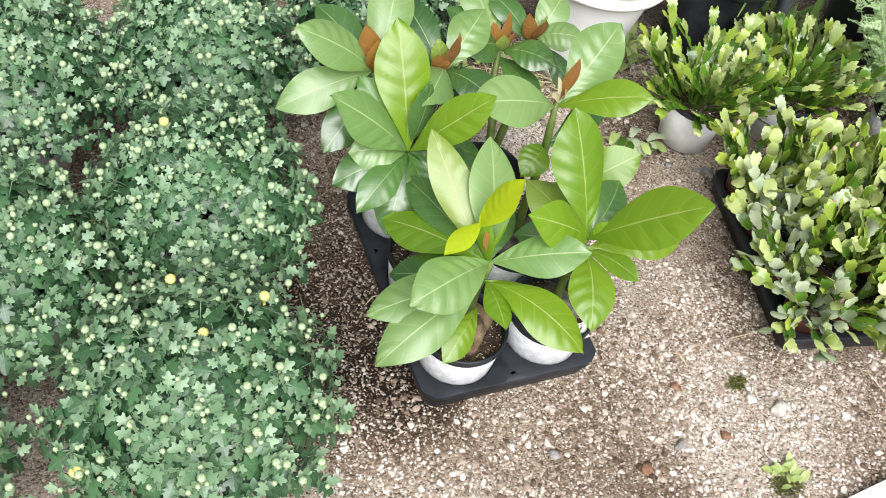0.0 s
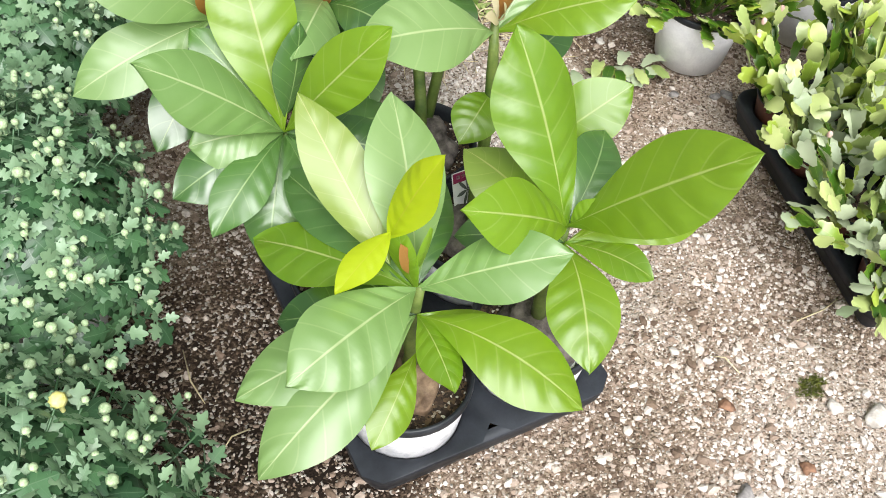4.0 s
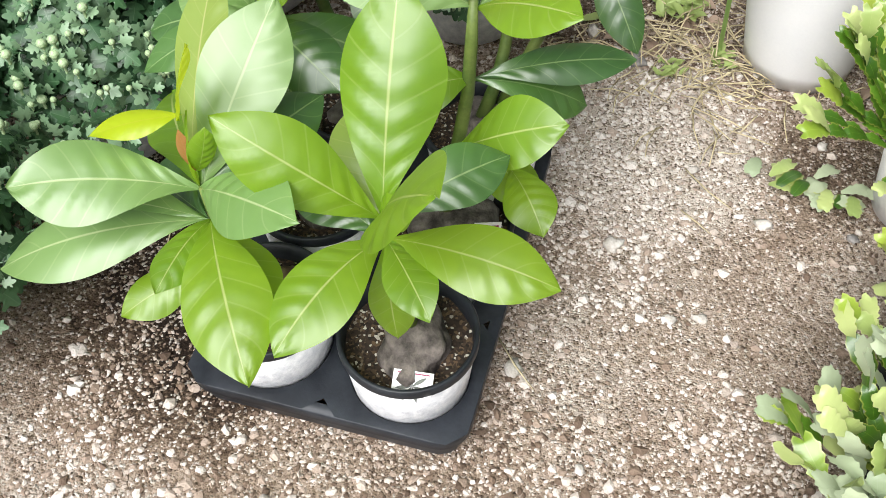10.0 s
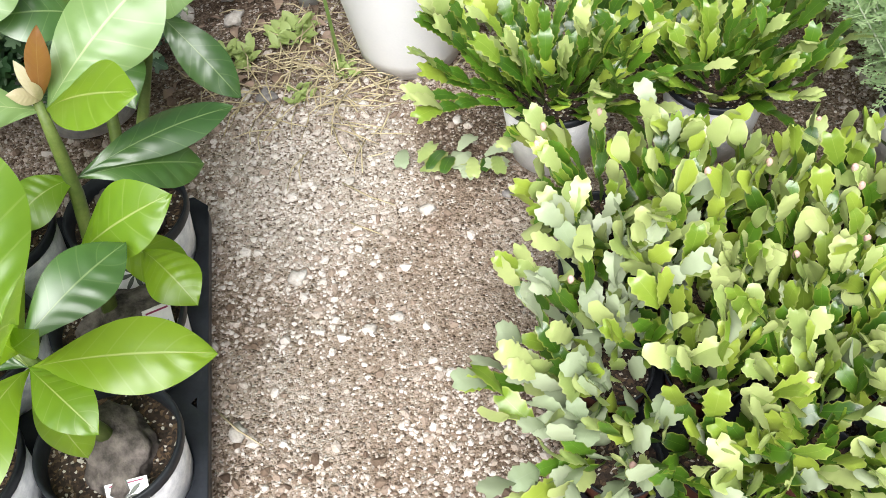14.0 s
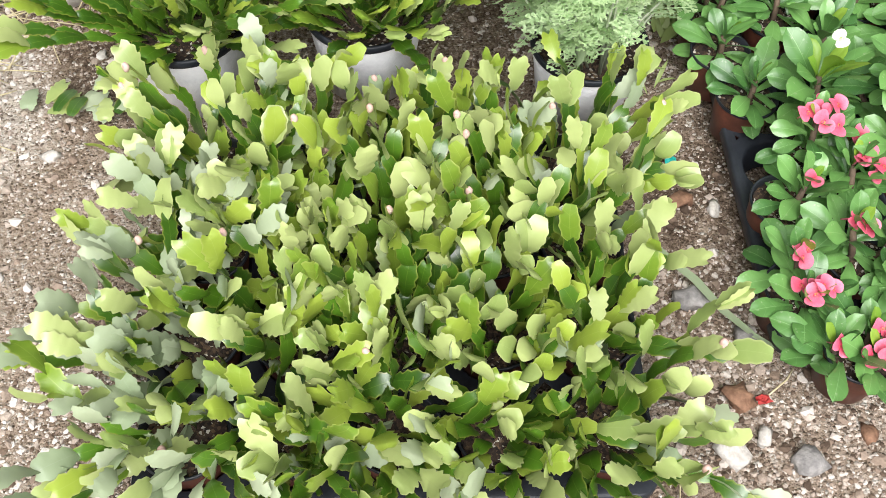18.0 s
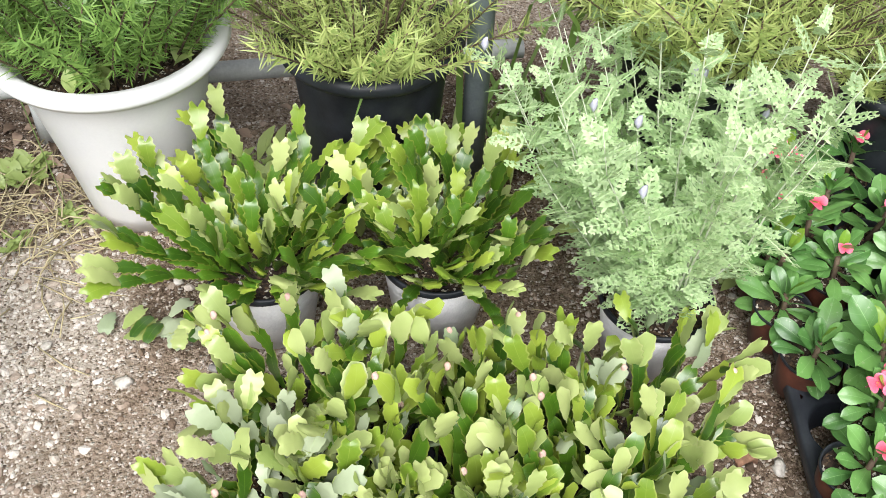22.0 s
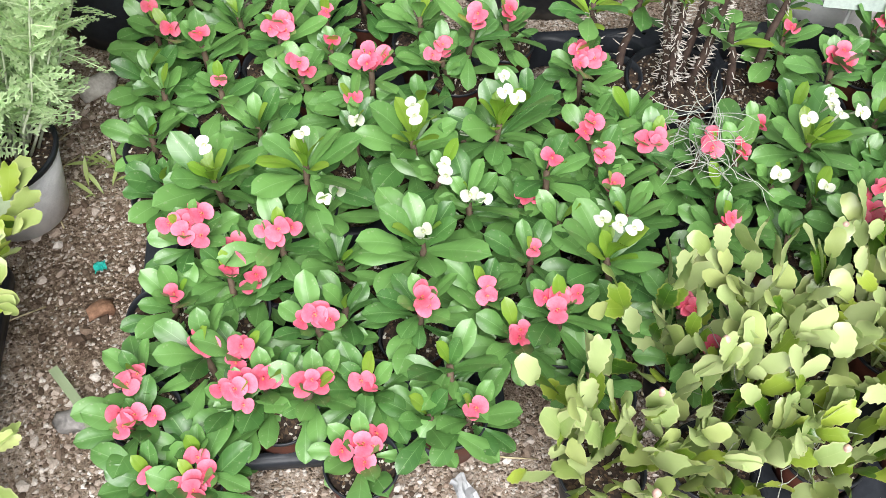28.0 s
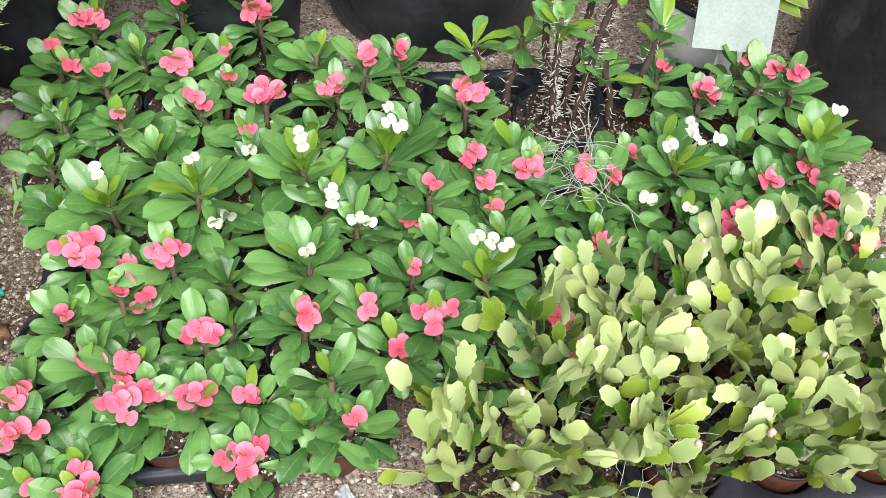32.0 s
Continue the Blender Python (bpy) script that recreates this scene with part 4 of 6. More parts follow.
head(F, (-0.027, 1.052, 0.395), ((0.050, 0.990, 0.430, 0.066, M_LEAFP), (0.061, 0.962, 0.289, 0.056, M_LEAFD), (0.060, 1.110, 0.450, 0.070, M_LEAFP), (-0.090, 1.160, 0.440, 0.066, M_LEAFD)), 0.07, 330)


# ---- chrysanthemums ----
def lobed(length, width, seed):
    """A chrysanthemum leaf with five blunt lobes."""
    rim = [(0.05, 0.0), (0.09, 0.16), (0.38, 0.22), (0.50, 0.36), (0.27, 0.43), (0.29, 0.52), (0.47, 0.60), (0.47, 0.74), (0.23, 0.73), (0.20, 0.84), (0.11, 0.97), (0.0, 1.02)]
    verts, uvs = [(0, 0, 0), (0, 0.45 * length, 0.06 * length)], [(0.5, 0), (0.5, 0.45)]
    rng = random.Random(seed)
    for s in (1, -1):
        for x, y in rim:
            verts.append((s * x * width * rng.uniform(0.9, 1.1), y * length, 0.10 * length * (0.5 - abs(x)) - 0.12 * length * y * y))
            uvs.append((0.5 + s * x, y))
    n = len(rim)
    faces = []
    for o, flip in ((2, False), (2 + n, True)):
        chain = [0] + list(range(o, o + n))
        for a, b in zip(chain, chain[1:]):
            faces.append((1, b, a) if not flip else (1, a, b))
    return verts, faces, uvs


def chrys_foliage(seed, R, H, shoots):
    rng = random.Random(seed)
    p, young, tips = Pile(), Pile(), []
    for s in range(shoots):
        u = math.sqrt((s + 0.5) / shoots)
        a = s * 2.39996 + rng.uniform(-0.25, 0.25)
        r = R * u * rng.uniform(0.90, 1.08)
        z = H * (1 - 0.95 * u ** 3.0) * rng.uniform(0.80, 1.10) - 0.01
        tip = Vector((r * math.cos(a), r * math.sin(a), z))
        out = Vector((math.cos(a) * u * 0.9, math.sin(a) * u * 0.9, 1.05 - 0.6 * u)).normalized()
        tips.append((tip, out))
        v, f = tube_data([tip - out * 0.10, tip], [0.0016, 0.0012], 4)
        p.add(v, f)
        turn = out.to_track_quat("Z", "Y").to_matrix().to_4x4()
        for j in range(9):
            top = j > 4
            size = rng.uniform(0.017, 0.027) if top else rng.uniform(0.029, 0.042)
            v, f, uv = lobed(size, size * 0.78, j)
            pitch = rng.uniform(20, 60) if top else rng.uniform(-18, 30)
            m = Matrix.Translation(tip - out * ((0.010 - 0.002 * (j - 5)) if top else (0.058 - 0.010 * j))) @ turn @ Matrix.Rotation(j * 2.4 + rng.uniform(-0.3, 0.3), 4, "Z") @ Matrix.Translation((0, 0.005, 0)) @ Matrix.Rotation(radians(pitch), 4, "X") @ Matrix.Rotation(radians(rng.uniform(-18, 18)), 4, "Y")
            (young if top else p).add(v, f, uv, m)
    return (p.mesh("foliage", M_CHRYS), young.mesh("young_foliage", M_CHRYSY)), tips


def bud_mesh(r, mat, seed):
    """A round bud with a spiral of small scales pressed into it, on a short stalk."""
    prof = [(0.30, -2.6), (0.32, -1.2), (0.55, -0.92), (0.86, -0.62), (1.0, -0.2), (0.97, 0.2), (0.80, 0.55), (0.50, 0.78), (0.18, 0.86), (0.02, 0.84)]
    verts, faces, n = [], [], 14
    for k, (q, z) in enumerate(prof):
        for c in range(n):
            a = 6.2832 * c / n
            w = q * (1 + (0.13 * math.sin(5 * a + 2.1 * k + seed) if k > 1 else 0))
            verts.append((r * w * math.cos(a), r * w * math.sin(a), r * z * (1 + (0.06 * math.cos(5 * a + 2.1 * k) if k > 3 else 0))))
    for k in range(len(prof) - 1):
        for c in range(n):
            a, b = k * n + c, k * n + (c + 1) % n
            faces.append((a, b, b + n, a + n))
    return mesh_from("bud", verts, faces, mat)


BUDS = [bud_mesh(0.0042, M_BUD, 3), bud_mesh(0.0064, M_BUD, 5), bud_mesh(0.0084, M_BUDY, 8)]


def chrysanthemum(x, y, seed, z0=0.19, wide=1.0, first=None, far=False):
    t = thing("chrysanthemum", pose(x, y, 0, 0, 0, seed * 77), "bushy grey-green chrysanthemum with cream buds in a white pot", "potted plant", "chrysanthemums in white pots")
    pot_parts(t, 0.115, 0.085, 0.185, M_SPECK, M_WHITE, 0.85, 0.016)
    me, tips = first
    grown = Matrix.Diagonal((wide, wide, 1.0, 1.0))
    part("foliage", me[0], t, pose(0, 0, z0) @ grown)
    part("young_foliage", me[1], t, pose(0, 0, z0) @ grown)
    rng = random.Random(seed)
    rest = Pile()
    for tip, out in tips:
        for q in range(3):
            if rng.random() > ((0.48 if far else 0.60) if q == 0 else 0.14):
                continue
            if tip.xy.length > 0.205 and rng.random() < 0.6:
                continue
            side = Vector((rng.uniform(-1, 1), rng.uniform(-1, 1), 0)) * (0.014 if q else 0.004)
            k = 0 if rng.random() < 0.72 else (1 if rng.random() < 0.95 else 2)
            spot = grown @ tip + out * rng.uniform(0.006, 0.018) + side + Vector((0, 0, z0))
            if far:
                rest.add([v.co for v in BUDS[0].vertices], [tuple(f.vertices) for f in BUDS[0].polygons], None, Matrix.Translation(spot) @ Matrix.Scale((1, 1.5, 1.7)[k], 4))
            else:
                part("bud", BUDS[k], t, Matrix.Translation(spot))
    if far:
        tagged(part("bud_layer", rest.mesh("bud_layer", M_BUD), t), kind="stuff")
    return t


dome = chrys_foliage(7, 0.216, 0.205, 255)
for k, (x, y) in enumerate(((-0.720, 0.955), (-0.830, 0.545), (-1.085, 0.90), (-0.620, 1.335), (-0.985, 1.345), (-1.29, 1.17), (-1.30, 0.56), (-0.235, 1.345), (-1.30, 1.6))):
    chrysanthemum(x, y, k + 1, first=dome, far=k > 1, wide=1.1 if k == 1 else 1.0)



# ---- holiday cactus ----
def segment_mesh(name, mat, L, W, outline, seed, thick=0.0013, arch=0.004, horn=0.0):
    v, f, u = blade(L, W, outline, 22, 4, arch, 0.12, 0.0, 0.0, 0.04, 0.15, seed, thick, horn)
    return mesh_from(name, v, f, mat, u)


SEG_LIGHT = [
    segment_mesh("segment", M_CACT, 0.040, 0.027, rounded(3.5, 0.11), 1),
    segment_mesh("segment", M_CACT, 0.048, 0.028, clawed(0.50, 0.76, 0.74, 0.21), 2, horn=0.12),
    segment_mesh("segment", M_CACTG, 0.041, 0.024, rounded(3.5, 0.12), 3),
    segment_mesh("segment", M_CACTG, 0.050, 0.027, clawed(0.48, 0.74, 0.72, 0.22), 4, horn=0.14),
    segment_mesh("segment", M_CACTS, 0.046, 0.028, clawed(0.50, 0.78, 0.74, 0.18), 5, horn=0.10),
    segment_mesh("segment", M_CACT, 0.033, 0.024, rounded(2.5, 0.06), 6),
    segment_mesh("segment", M_CACTD, 0.046, 0.024, rounded(3, 0.12), 11),
    segment_mesh("segment", M_CACTD, 0.050, 0.024, clawed(0.48, 0.75, 0.68, 0.22), 12, horn=0.12)]
SEG_PALE = [
    segment_mesh("segment", M_CACTP, 0.046, 0.029, rounded(2.5, 0.10), 21),
    segment_mesh("segment", M_CACTP, 0.043, 0.027, rounded(3.5, 0.13), 22),
    segment_mesh("segment", M_CACTP, 0.050, 0.026, clawed(0.50, 0.77, 0.78, 0.18), 23, horn=0.10),
    segment_mesh("segment", M_CACTG, 0.046, 0.025, clawed(0.48, 0.75, 0.74, 0.17), 24, horn=0.08),
    segment_mesh("segment", M_CACTD, 0.046, 0.024, clawed(0.50, 0.76, 0.74, 0.17), 25, horn=0.08),
    segment_mesh("segment", M_CACT, 0.042, 0.027, rounded(3.0, 0.10), 26)]
SEG_DARK = [
    segment_mesh("segment", M_CACTD, 0.048, 0.025, clawed(0.47, 0.74, 0.72, 0.25), 7, horn=0.14),
    segment_mesh("segment", M_CACTD, 0.044, 0.021, clawed(0.50, 0.77, 0.70, 0.24), 8, horn=0.14),
    segment_mesh("segment", M_CACTG, 0.048, 0.026, clawed(0.48, 0.75, 0.78, 0.28), 9, horn=0.18),
    segment_mesh("segment", M_CACT, 0.047, 0.027, clawed(0.49, 0.76, 0.80, 0.28), 10, horn=0.18)]
BUDPINK = lump("bud", 0.0055, M_PINKTIP, 4, (0.8, 0.8, 1.3), 0.1, 2)


def cactus_stems(t, base, n, spread, height, rng, segs, weights, steps=(2, 4), pink=0.05, tilt=(10, 70), fork=0.3, tips=None, shingle=False, joint=0.037, push=(0, 0)):
    """Jointed stems that rise and lean out, each joint a flat segment set on the last; some joints fork."""
    def grow(p, d, left, u):
        last = left <= 1
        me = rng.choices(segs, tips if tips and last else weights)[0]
        sc = rng.uniform(0.78, 1.12) * height
        face = Vector((rng.uniform(-1, 1), rng.uniform(-1.1, 0.6), rng.uniform(0.25, 1.3)))
        if shingle:
            face = Vector((-d.x * 0.6, -d.y * 0.6, 1.0)) + 0.55 * face
        part("segment", me, t, aim(p, p + d, face) @ Matrix.Scale(sc, 4))
        e = p + d * joint * sc
        if last:
            if rng.random() < pink:
                part("flower_bud", BUDPINK, t, Matrix.Translation(e))
            return
        for b in range(2 if rng.random() < fork else 1):
            wide = 0.35 + 0.35 * b
            grow(e, (d + Vector((rng.uniform(-wide, wide), rng.uniform(-wide, wide), rng.uniform(-0.1, 0.2)))).normalized(), left - 1, u)

    for s in range(n):
        a = s * 2.39996 + rng.uniform(-0.3, 0.3)
        u = math.sqrt((s + 0.5) / n)
        p = Vector(base) + Vector((math.cos(a), math.sin(a), 0)) * spread * u * 0.55
        lean = radians(tilt[0] + (tilt[1] - tilt[0]) * u * rng.uniform(0.6, 1.1))
        grow(p, Vector((math.cos(a) * math.sin(lean) + push[0], math.sin(a) * math.sin(lean) + push[1], math.cos(lean))).normalized(), rng.randint(*steps), u)


def small_cactus(x, y, seed, n=17, z=0.0, segs=SEG_LIGHT, weights=(4, 4, 4, 4, 2, 3, 1, 1), height=1.0, label="", group="holiday cactus pots in trays", steps=(2, 3), tips=None, shingle=False, tilt=(10, 70), push=(0, 0), wall=M_BROWNPOT):
    t = thing("holiday_cactus", pose(x, y, z), label or "pale green jointed holiday cactus in a small brown pot", "potted cactus", group)
    pot_parts(t, 0.049, 0.038, 0.082, wall, M_BLACK, 0.86, 0.006)
    rng = random.Random(seed)
    cactus_stems(t, (0, 0, 0.074), n, 0.075, height, rng, segs, weights, steps, tilt=tilt, tips=tips, shingle=shingle, joint=0.040, push=push)
    return t


tray_small = tray_mesh("growing_tray", 5, 4, 0.103, 0.120, 0.050, 0.055, M_TRAY, 0.006)
CX, CY, CR = 0.681, 0.583, -14
tray_first = tray_mesh("growing_tray", 5, 4, 0.112, 0.120, 0.050, 0.055, M_TRAY, 0.004)
tray_thing("growing_tray", tray_first, pose(CX, CY, 0, 0, 0, CR), "black plastic growing tray full of small cactus pots", "growing trays")
for ix in range(5):
    for iy in range(4):
        q = pose(CX, CY, 0, 0, 0, CR) @ Vector(((ix - 2) * 0.112, (iy - 1.5) * 0.120, 0.012))
        silver = ix == 0 and iy < 3
        # Colour stands in for shade: inner joints mostly dark, end joints pale
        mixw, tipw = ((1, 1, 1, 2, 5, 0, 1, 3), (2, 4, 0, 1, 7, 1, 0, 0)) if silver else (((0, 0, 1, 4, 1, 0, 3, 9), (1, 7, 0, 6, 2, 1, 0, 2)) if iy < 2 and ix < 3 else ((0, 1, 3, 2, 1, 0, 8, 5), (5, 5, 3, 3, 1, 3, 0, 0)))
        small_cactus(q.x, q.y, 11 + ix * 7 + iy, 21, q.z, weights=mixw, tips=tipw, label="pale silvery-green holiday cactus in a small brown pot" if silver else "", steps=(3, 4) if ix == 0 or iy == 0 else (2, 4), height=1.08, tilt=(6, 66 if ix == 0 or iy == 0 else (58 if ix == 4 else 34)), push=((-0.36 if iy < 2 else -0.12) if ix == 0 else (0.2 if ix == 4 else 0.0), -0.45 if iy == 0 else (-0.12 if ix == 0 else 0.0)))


def rosette_cactus(x, y, seed, label):
    t = thing("holiday_cactus", pose(x, y, 0), label, "potted cactus", "holiday cactus in white pots")
    pot_parts(t, 0.082, 0.064, 0.135, M_WHITE, M_BLACK, 0.88, 0.014)
    rng = random.Random(seed)
    # Inner joints take the darkened colour for shade, end joints the paler ones
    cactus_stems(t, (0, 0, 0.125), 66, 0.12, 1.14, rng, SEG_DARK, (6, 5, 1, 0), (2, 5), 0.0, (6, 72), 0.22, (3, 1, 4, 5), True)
    return t


rosette_cactus(0.502, 1.045, 201, "dark green toothed holiday cactus in a white pot")
rosette_cactus(0.745, 1.010, 202, "dense dark green holiday cactus in a white pot")


# ---- crown of thorns ----
def euph_leaf(name, mat, L, W, seed):
    v, f, u = blade(L, W, spoon, 12, 6, 0.006, 0.34, 0.6, 0.0, 0.05, 0.25, seed)
    return mesh_from(name, v, f, mat, u)


EU = [euph_leaf("leaf", M_EUPH, 0.066, 0.029, 1), euph_leaf("leaf", M_EUPH, 0.056, 0.026, 2), euph_leaf("leaf", M_EUPH, 0.074, 0.030, 3)]
EUL = [euph_leaf("leaf", M_EUPHL, 0.062, 0.022, 4), euph_leaf("leaf", M_EUPHL, 0.072, 0.024, 5)]


def bract_mesh(name, mat, r):
    """Two rounded, slightly cupped bracts round a tiny cup."""
    p = Pile()
    for turn in (0, 180):
        verts, faces = [(0, r * 0.75, 0.0)], []
        for k in range(14):
            a = 6.2832 * k / 14
            verts.append((r * 1.08 * math.sin(a), r * 0.72 + r * 0.84 * math.cos(a), 0.20 * r + 0.16 * r * math.cos(2 * a) + 0.06 * r * math.sin(3 * a)))
        for k in range(14):
            faces.append((0, 1 + (k + 1) % 14, 1 + k))
        p.add(verts, faces, None, Matrix.Rotation(radians(turn), 4, "Z") @ Matrix.Rotation(radians(12), 4, "X"))
    v, f = tube_data([(0, 0, -0.02), (0, 0, 0.003)], [0.0009, 0.0024], 6)
    p.add(v, f)
    return p.mesh(name, mat)


FL = {"p": bract_mesh("flower", M_PINK, 0.0096), "w": bract_mesh("flower", M_WHITEFL, 0.0076)}


def crown_of_thorns(x, y, z, heads, seed):
    """One pot with one or more leafy heads. Each head: offset from the pot, height of its flowers, p, w or g (capital: a large one) and how many flowers are open."""
    colours = {k[0].lower() for *_, k in heads if k[1] != "0"}
    colour = "coral pink flowers" if "p" in colours else ("white flowers" if "w" in colours else "no open flowers")
    t = thing("crown_of_thorns", pose(x, y, z), "leafy green crown of thorns with " + colour, "potted plant", "crown of thorns in trays")
    rng = random.Random(seed)
    pot_parts(t, 0.042, 0.034, 0.075, M_BROWNPOT, M_BLACK, 0.86, 0.006)
    for hx, hy, hz, kind in heads:
        large = kind[0] in "WG"
        size = 1.32 if large else 1.0
        few = len(heads) > 1
        top = Vector((hx, hy + 0.006, hz - z - (0.035 if large else 0.022)))
        part("stem", tube("stem", [(hx * 0.3, hy * 0.3, 0.055), (hx * 0.75, hy * 0.75, top.z * 0.8), top], [0.005, 0.0045, 0.004], M_BARK, 6), t)
        n = 22 if large else (15 if few else 19)
        for j in range(n):
            a = j * 2.39996 + seed * 1.7 + rng.uniform(-0.3, 0.3)
            k = j / n
            el = radians(-8 + 82 * k ** 1.1 + rng.uniform(-12, 12))
            d = Vector((math.cos(a) * math.cos(el), math.sin(a) * math.cos(el), math.sin(el)))
            b = top + Vector((0, 0, -0.045 + 0.045 * k)) + Vector((d.x, d.y, 0)) * 0.004
            me = rng.choice(EUL if (kind[0] == "W" and k > 0.7) or k > 0.9 else EU)
            sc = size * rng.uniform(0.72, 1.1) * (0.85 + 0.25 * k if k < 0.72 else 0.75)
            part("leaf", me, t, aim(b, b + d, (0, 0, 1) if el < 1.0 else (-d.x, -d.y, 0.3), rng.uniform(-22, 22)) @ Matrix.Scale(sc, 4))
        for j in range(4):
            a = j * 1.5708 + seed * 0.7
            b = Vector((hx * 0.7 + math.cos(a) * 0.015, hy * 0.7 + math.sin(a) * 0.015, rng.uniform(0.07, max(0.075, top.z - 0.03))))
            part("leaf", rng.choice(EU), t, aim(b, b + Vector((math.cos(a), math.sin(a), rng.uniform(-0.2, 0.4))), (0, 0, 1)) @ Matrix.Scale(rng.uniform(0.7, 1.05), 4))
        count = int(kind[1])
        for q in range(count):
            a = q * 2.39996 + seed
            r = 0.011 * math.sqrt(q) if kind[0] == "p" else 0.020 * math.sqrt(q)
            o = Vector((hx + r * math.cos(a), hy + r * math.sin(a) * 0.8, hz - z + (0.035 if kind[0] == "W" else 0.0) + rng.uniform(-0.006, 0.008) - r * 0.25))
            m = Matrix.Translation(o) @ pose(0, 0, 0, rng.uniform(5, 42), rng.uniform(-25, 25), 0) @ pose(0, 0, 0, 0, 0, rng.uniform(0, 180)) @ Matrix.Scale(rng.uniform(0.82, 1.15), 4)
            part("flower", FL["p" if kind[0] in "pg" else "w"], t, m)
    return t


# heads of the bed from the back to the front: place, height of the flowers, kind
HEADS_0 = ((1.321, 1.099, 0.16, "p5"), (1.456, 1.098, 0.16, "p2"), (1.260, 1.052, 0.15, "p1"), (1.562, 1.020, 0.18, "p5"), (1.280, 1.011, 0.15, "p1"), (1.317, 0.977, 0.15, "p1"), (1.237, 0.950, 0.14, "g0"), (1.427, 0.948, 0.17, "p4"), (1.251, 0.918, 0.14, "g0"), (1.489, 0.913, 0.15, "p1"), (1.326, 0.900, 0.14, "g1"), (1.434, 0.877, 0.15, "p3"), (1.684, 0.863, 0.18, "p2"), (1.632, 0.854, 0.15, "p3"), (1.525, 0.831, 0.18, "p5"), (1.491, 0.810, 0.14, "p1"), (1.479, 0.755, 0.15, "w1"), (1.800, 0.754, 0.18, "p6"))
HEADS_1 = ((1.285, 0.718, 0.18, "W1"), (1.541, 0.702, 0.18, "W2"), (1.610, 0.701, 0.15, "w1"), (2.236, 0.696, 0.17, "p1"), (1.398, 0.686, 0.20, "W1"), (1.656, 0.685, 0.19, "W3"), (1.776, 0.660, 0.15, "p3"), (1.409, 0.655, 0.14, "w2"), (2.249, 0.655, 0.18, "p2"), (1.242, 0.647, 0.17, "p7"), (1.562, 0.643, 0.16, "w2"), (2.124, 0.638, 0.19, "p3"), (2.283, 0.634, 0.18, "p2"), (1.288, 0.626, 0.14, "p1"), (1.770, 0.609, 0.14, "p2"), (1.342, 0.600, 0.17, "p4"), (1.835, 0.600, 0.17, "p4"), (1.583, 0.599, 0.15, "w2"))
HEADS_2 = ((1.684, 0.592, 0.18, "p1"), (1.274, 0.589, 0.14, "p2"), (1.980, 0.584, 0.16, "p1"), (1.207, 0.581, 0.13, "p1"), (1.303, 0.579, 0.12, "p2"), (1.646, 0.578, 0.14, "p2"), (1.770, 0.573, 0.13, "p1"), (1.891, 0.567, 0.17, "p3"), (1.404, 0.566, 0.14, "g0"), (1.932, 0.545, 0.16, "p2"), (1.503, 0.543, 0.18, "G1"), (1.679, 0.530, 0.15, "g0"), (2.015, 0.523, 0.21, "W5"), (1.962, 0.502, 0.15, "w1"), (1.224, 0.499, 0.14, "p3"), (1.626, 0.495, 0.15, "p1"), (1.393, 0.494, 0.15, "g0"), (1.149, 0.488, 0.13, "p3"))
HEADS_3 = ((2.217, 0.487, 0.22, "W1"), (1.353, 0.480, 0.16, "p4"), (1.267, 0.477, 0.14, "p4"), (2.129, 0.465, 0.18, "p2"), (1.874, 0.464, 0.15, "p2"), (1.554, 0.460, 0.15, "p2"), (2.000, 0.460, 0.16, "w1"), (1.474, 0.458, 0.17, "p3"), (2.180, 0.456, 0.19, "p3"), (1.706, 0.455, 0.18, "W3"), (1.139, 0.436, 0.13, "p5"), (1.280, 0.436, 0.13, "p2"), (2.051, 0.429, 0.18, "p3"), (1.248, 0.427, 0.14, "p5"), (1.331, 0.410, 0.14, "p3"), (1.622, 0.406, 0.17, "p5"), (1.573, 0.405, 0.14, "p2"), (1.392, 0.401, 0.12, "p2"))
HEADS_4 = ((2.018, 0.398, 0.18, "p4"), (2.180, 0.395, 0.19, "p3"), (1.482, 0.380, 0.16, "g0"), (1.193, 0.380, 0.11, "p1"), (1.141, 0.374, 0.11, "p1"), (2.139, 0.372, 0.18, "p3"), (1.763, 0.367, 0.15, "p3"), (1.185, 0.352, 0.11, "p4"), (1.444, 0.343, 0.13, "g0"), (1.366, 0.340, 0.10, "p6"), (2.090, 0.339, 0.16, "p2"), (1.494, 0.333, 0.12, "p1"), (2.180, 0.325, 0.18, "p3"), (1.767, 0.313, 0.14, "p1"))
EO, ER = (1.083, 0.394), -14.0
tray_mid = tray_mesh("growing_tray", 4, 6, 0.108, 0.105, 0.049, 0.05, M_TRAY, 0.006)
em = pose(EO[0], EO[1], 0, 0, 0, ER)
for k, (ex, ey) in enumerate(((0.235, 0.345), (0.80, 0.46))):
    tray_thing("growing_tray", tray_mid if k == 0 else tray_small, em @ pose(ex, ey, 0), "black plastic growing tray under flowering plants", "growing trays")
POTS = []
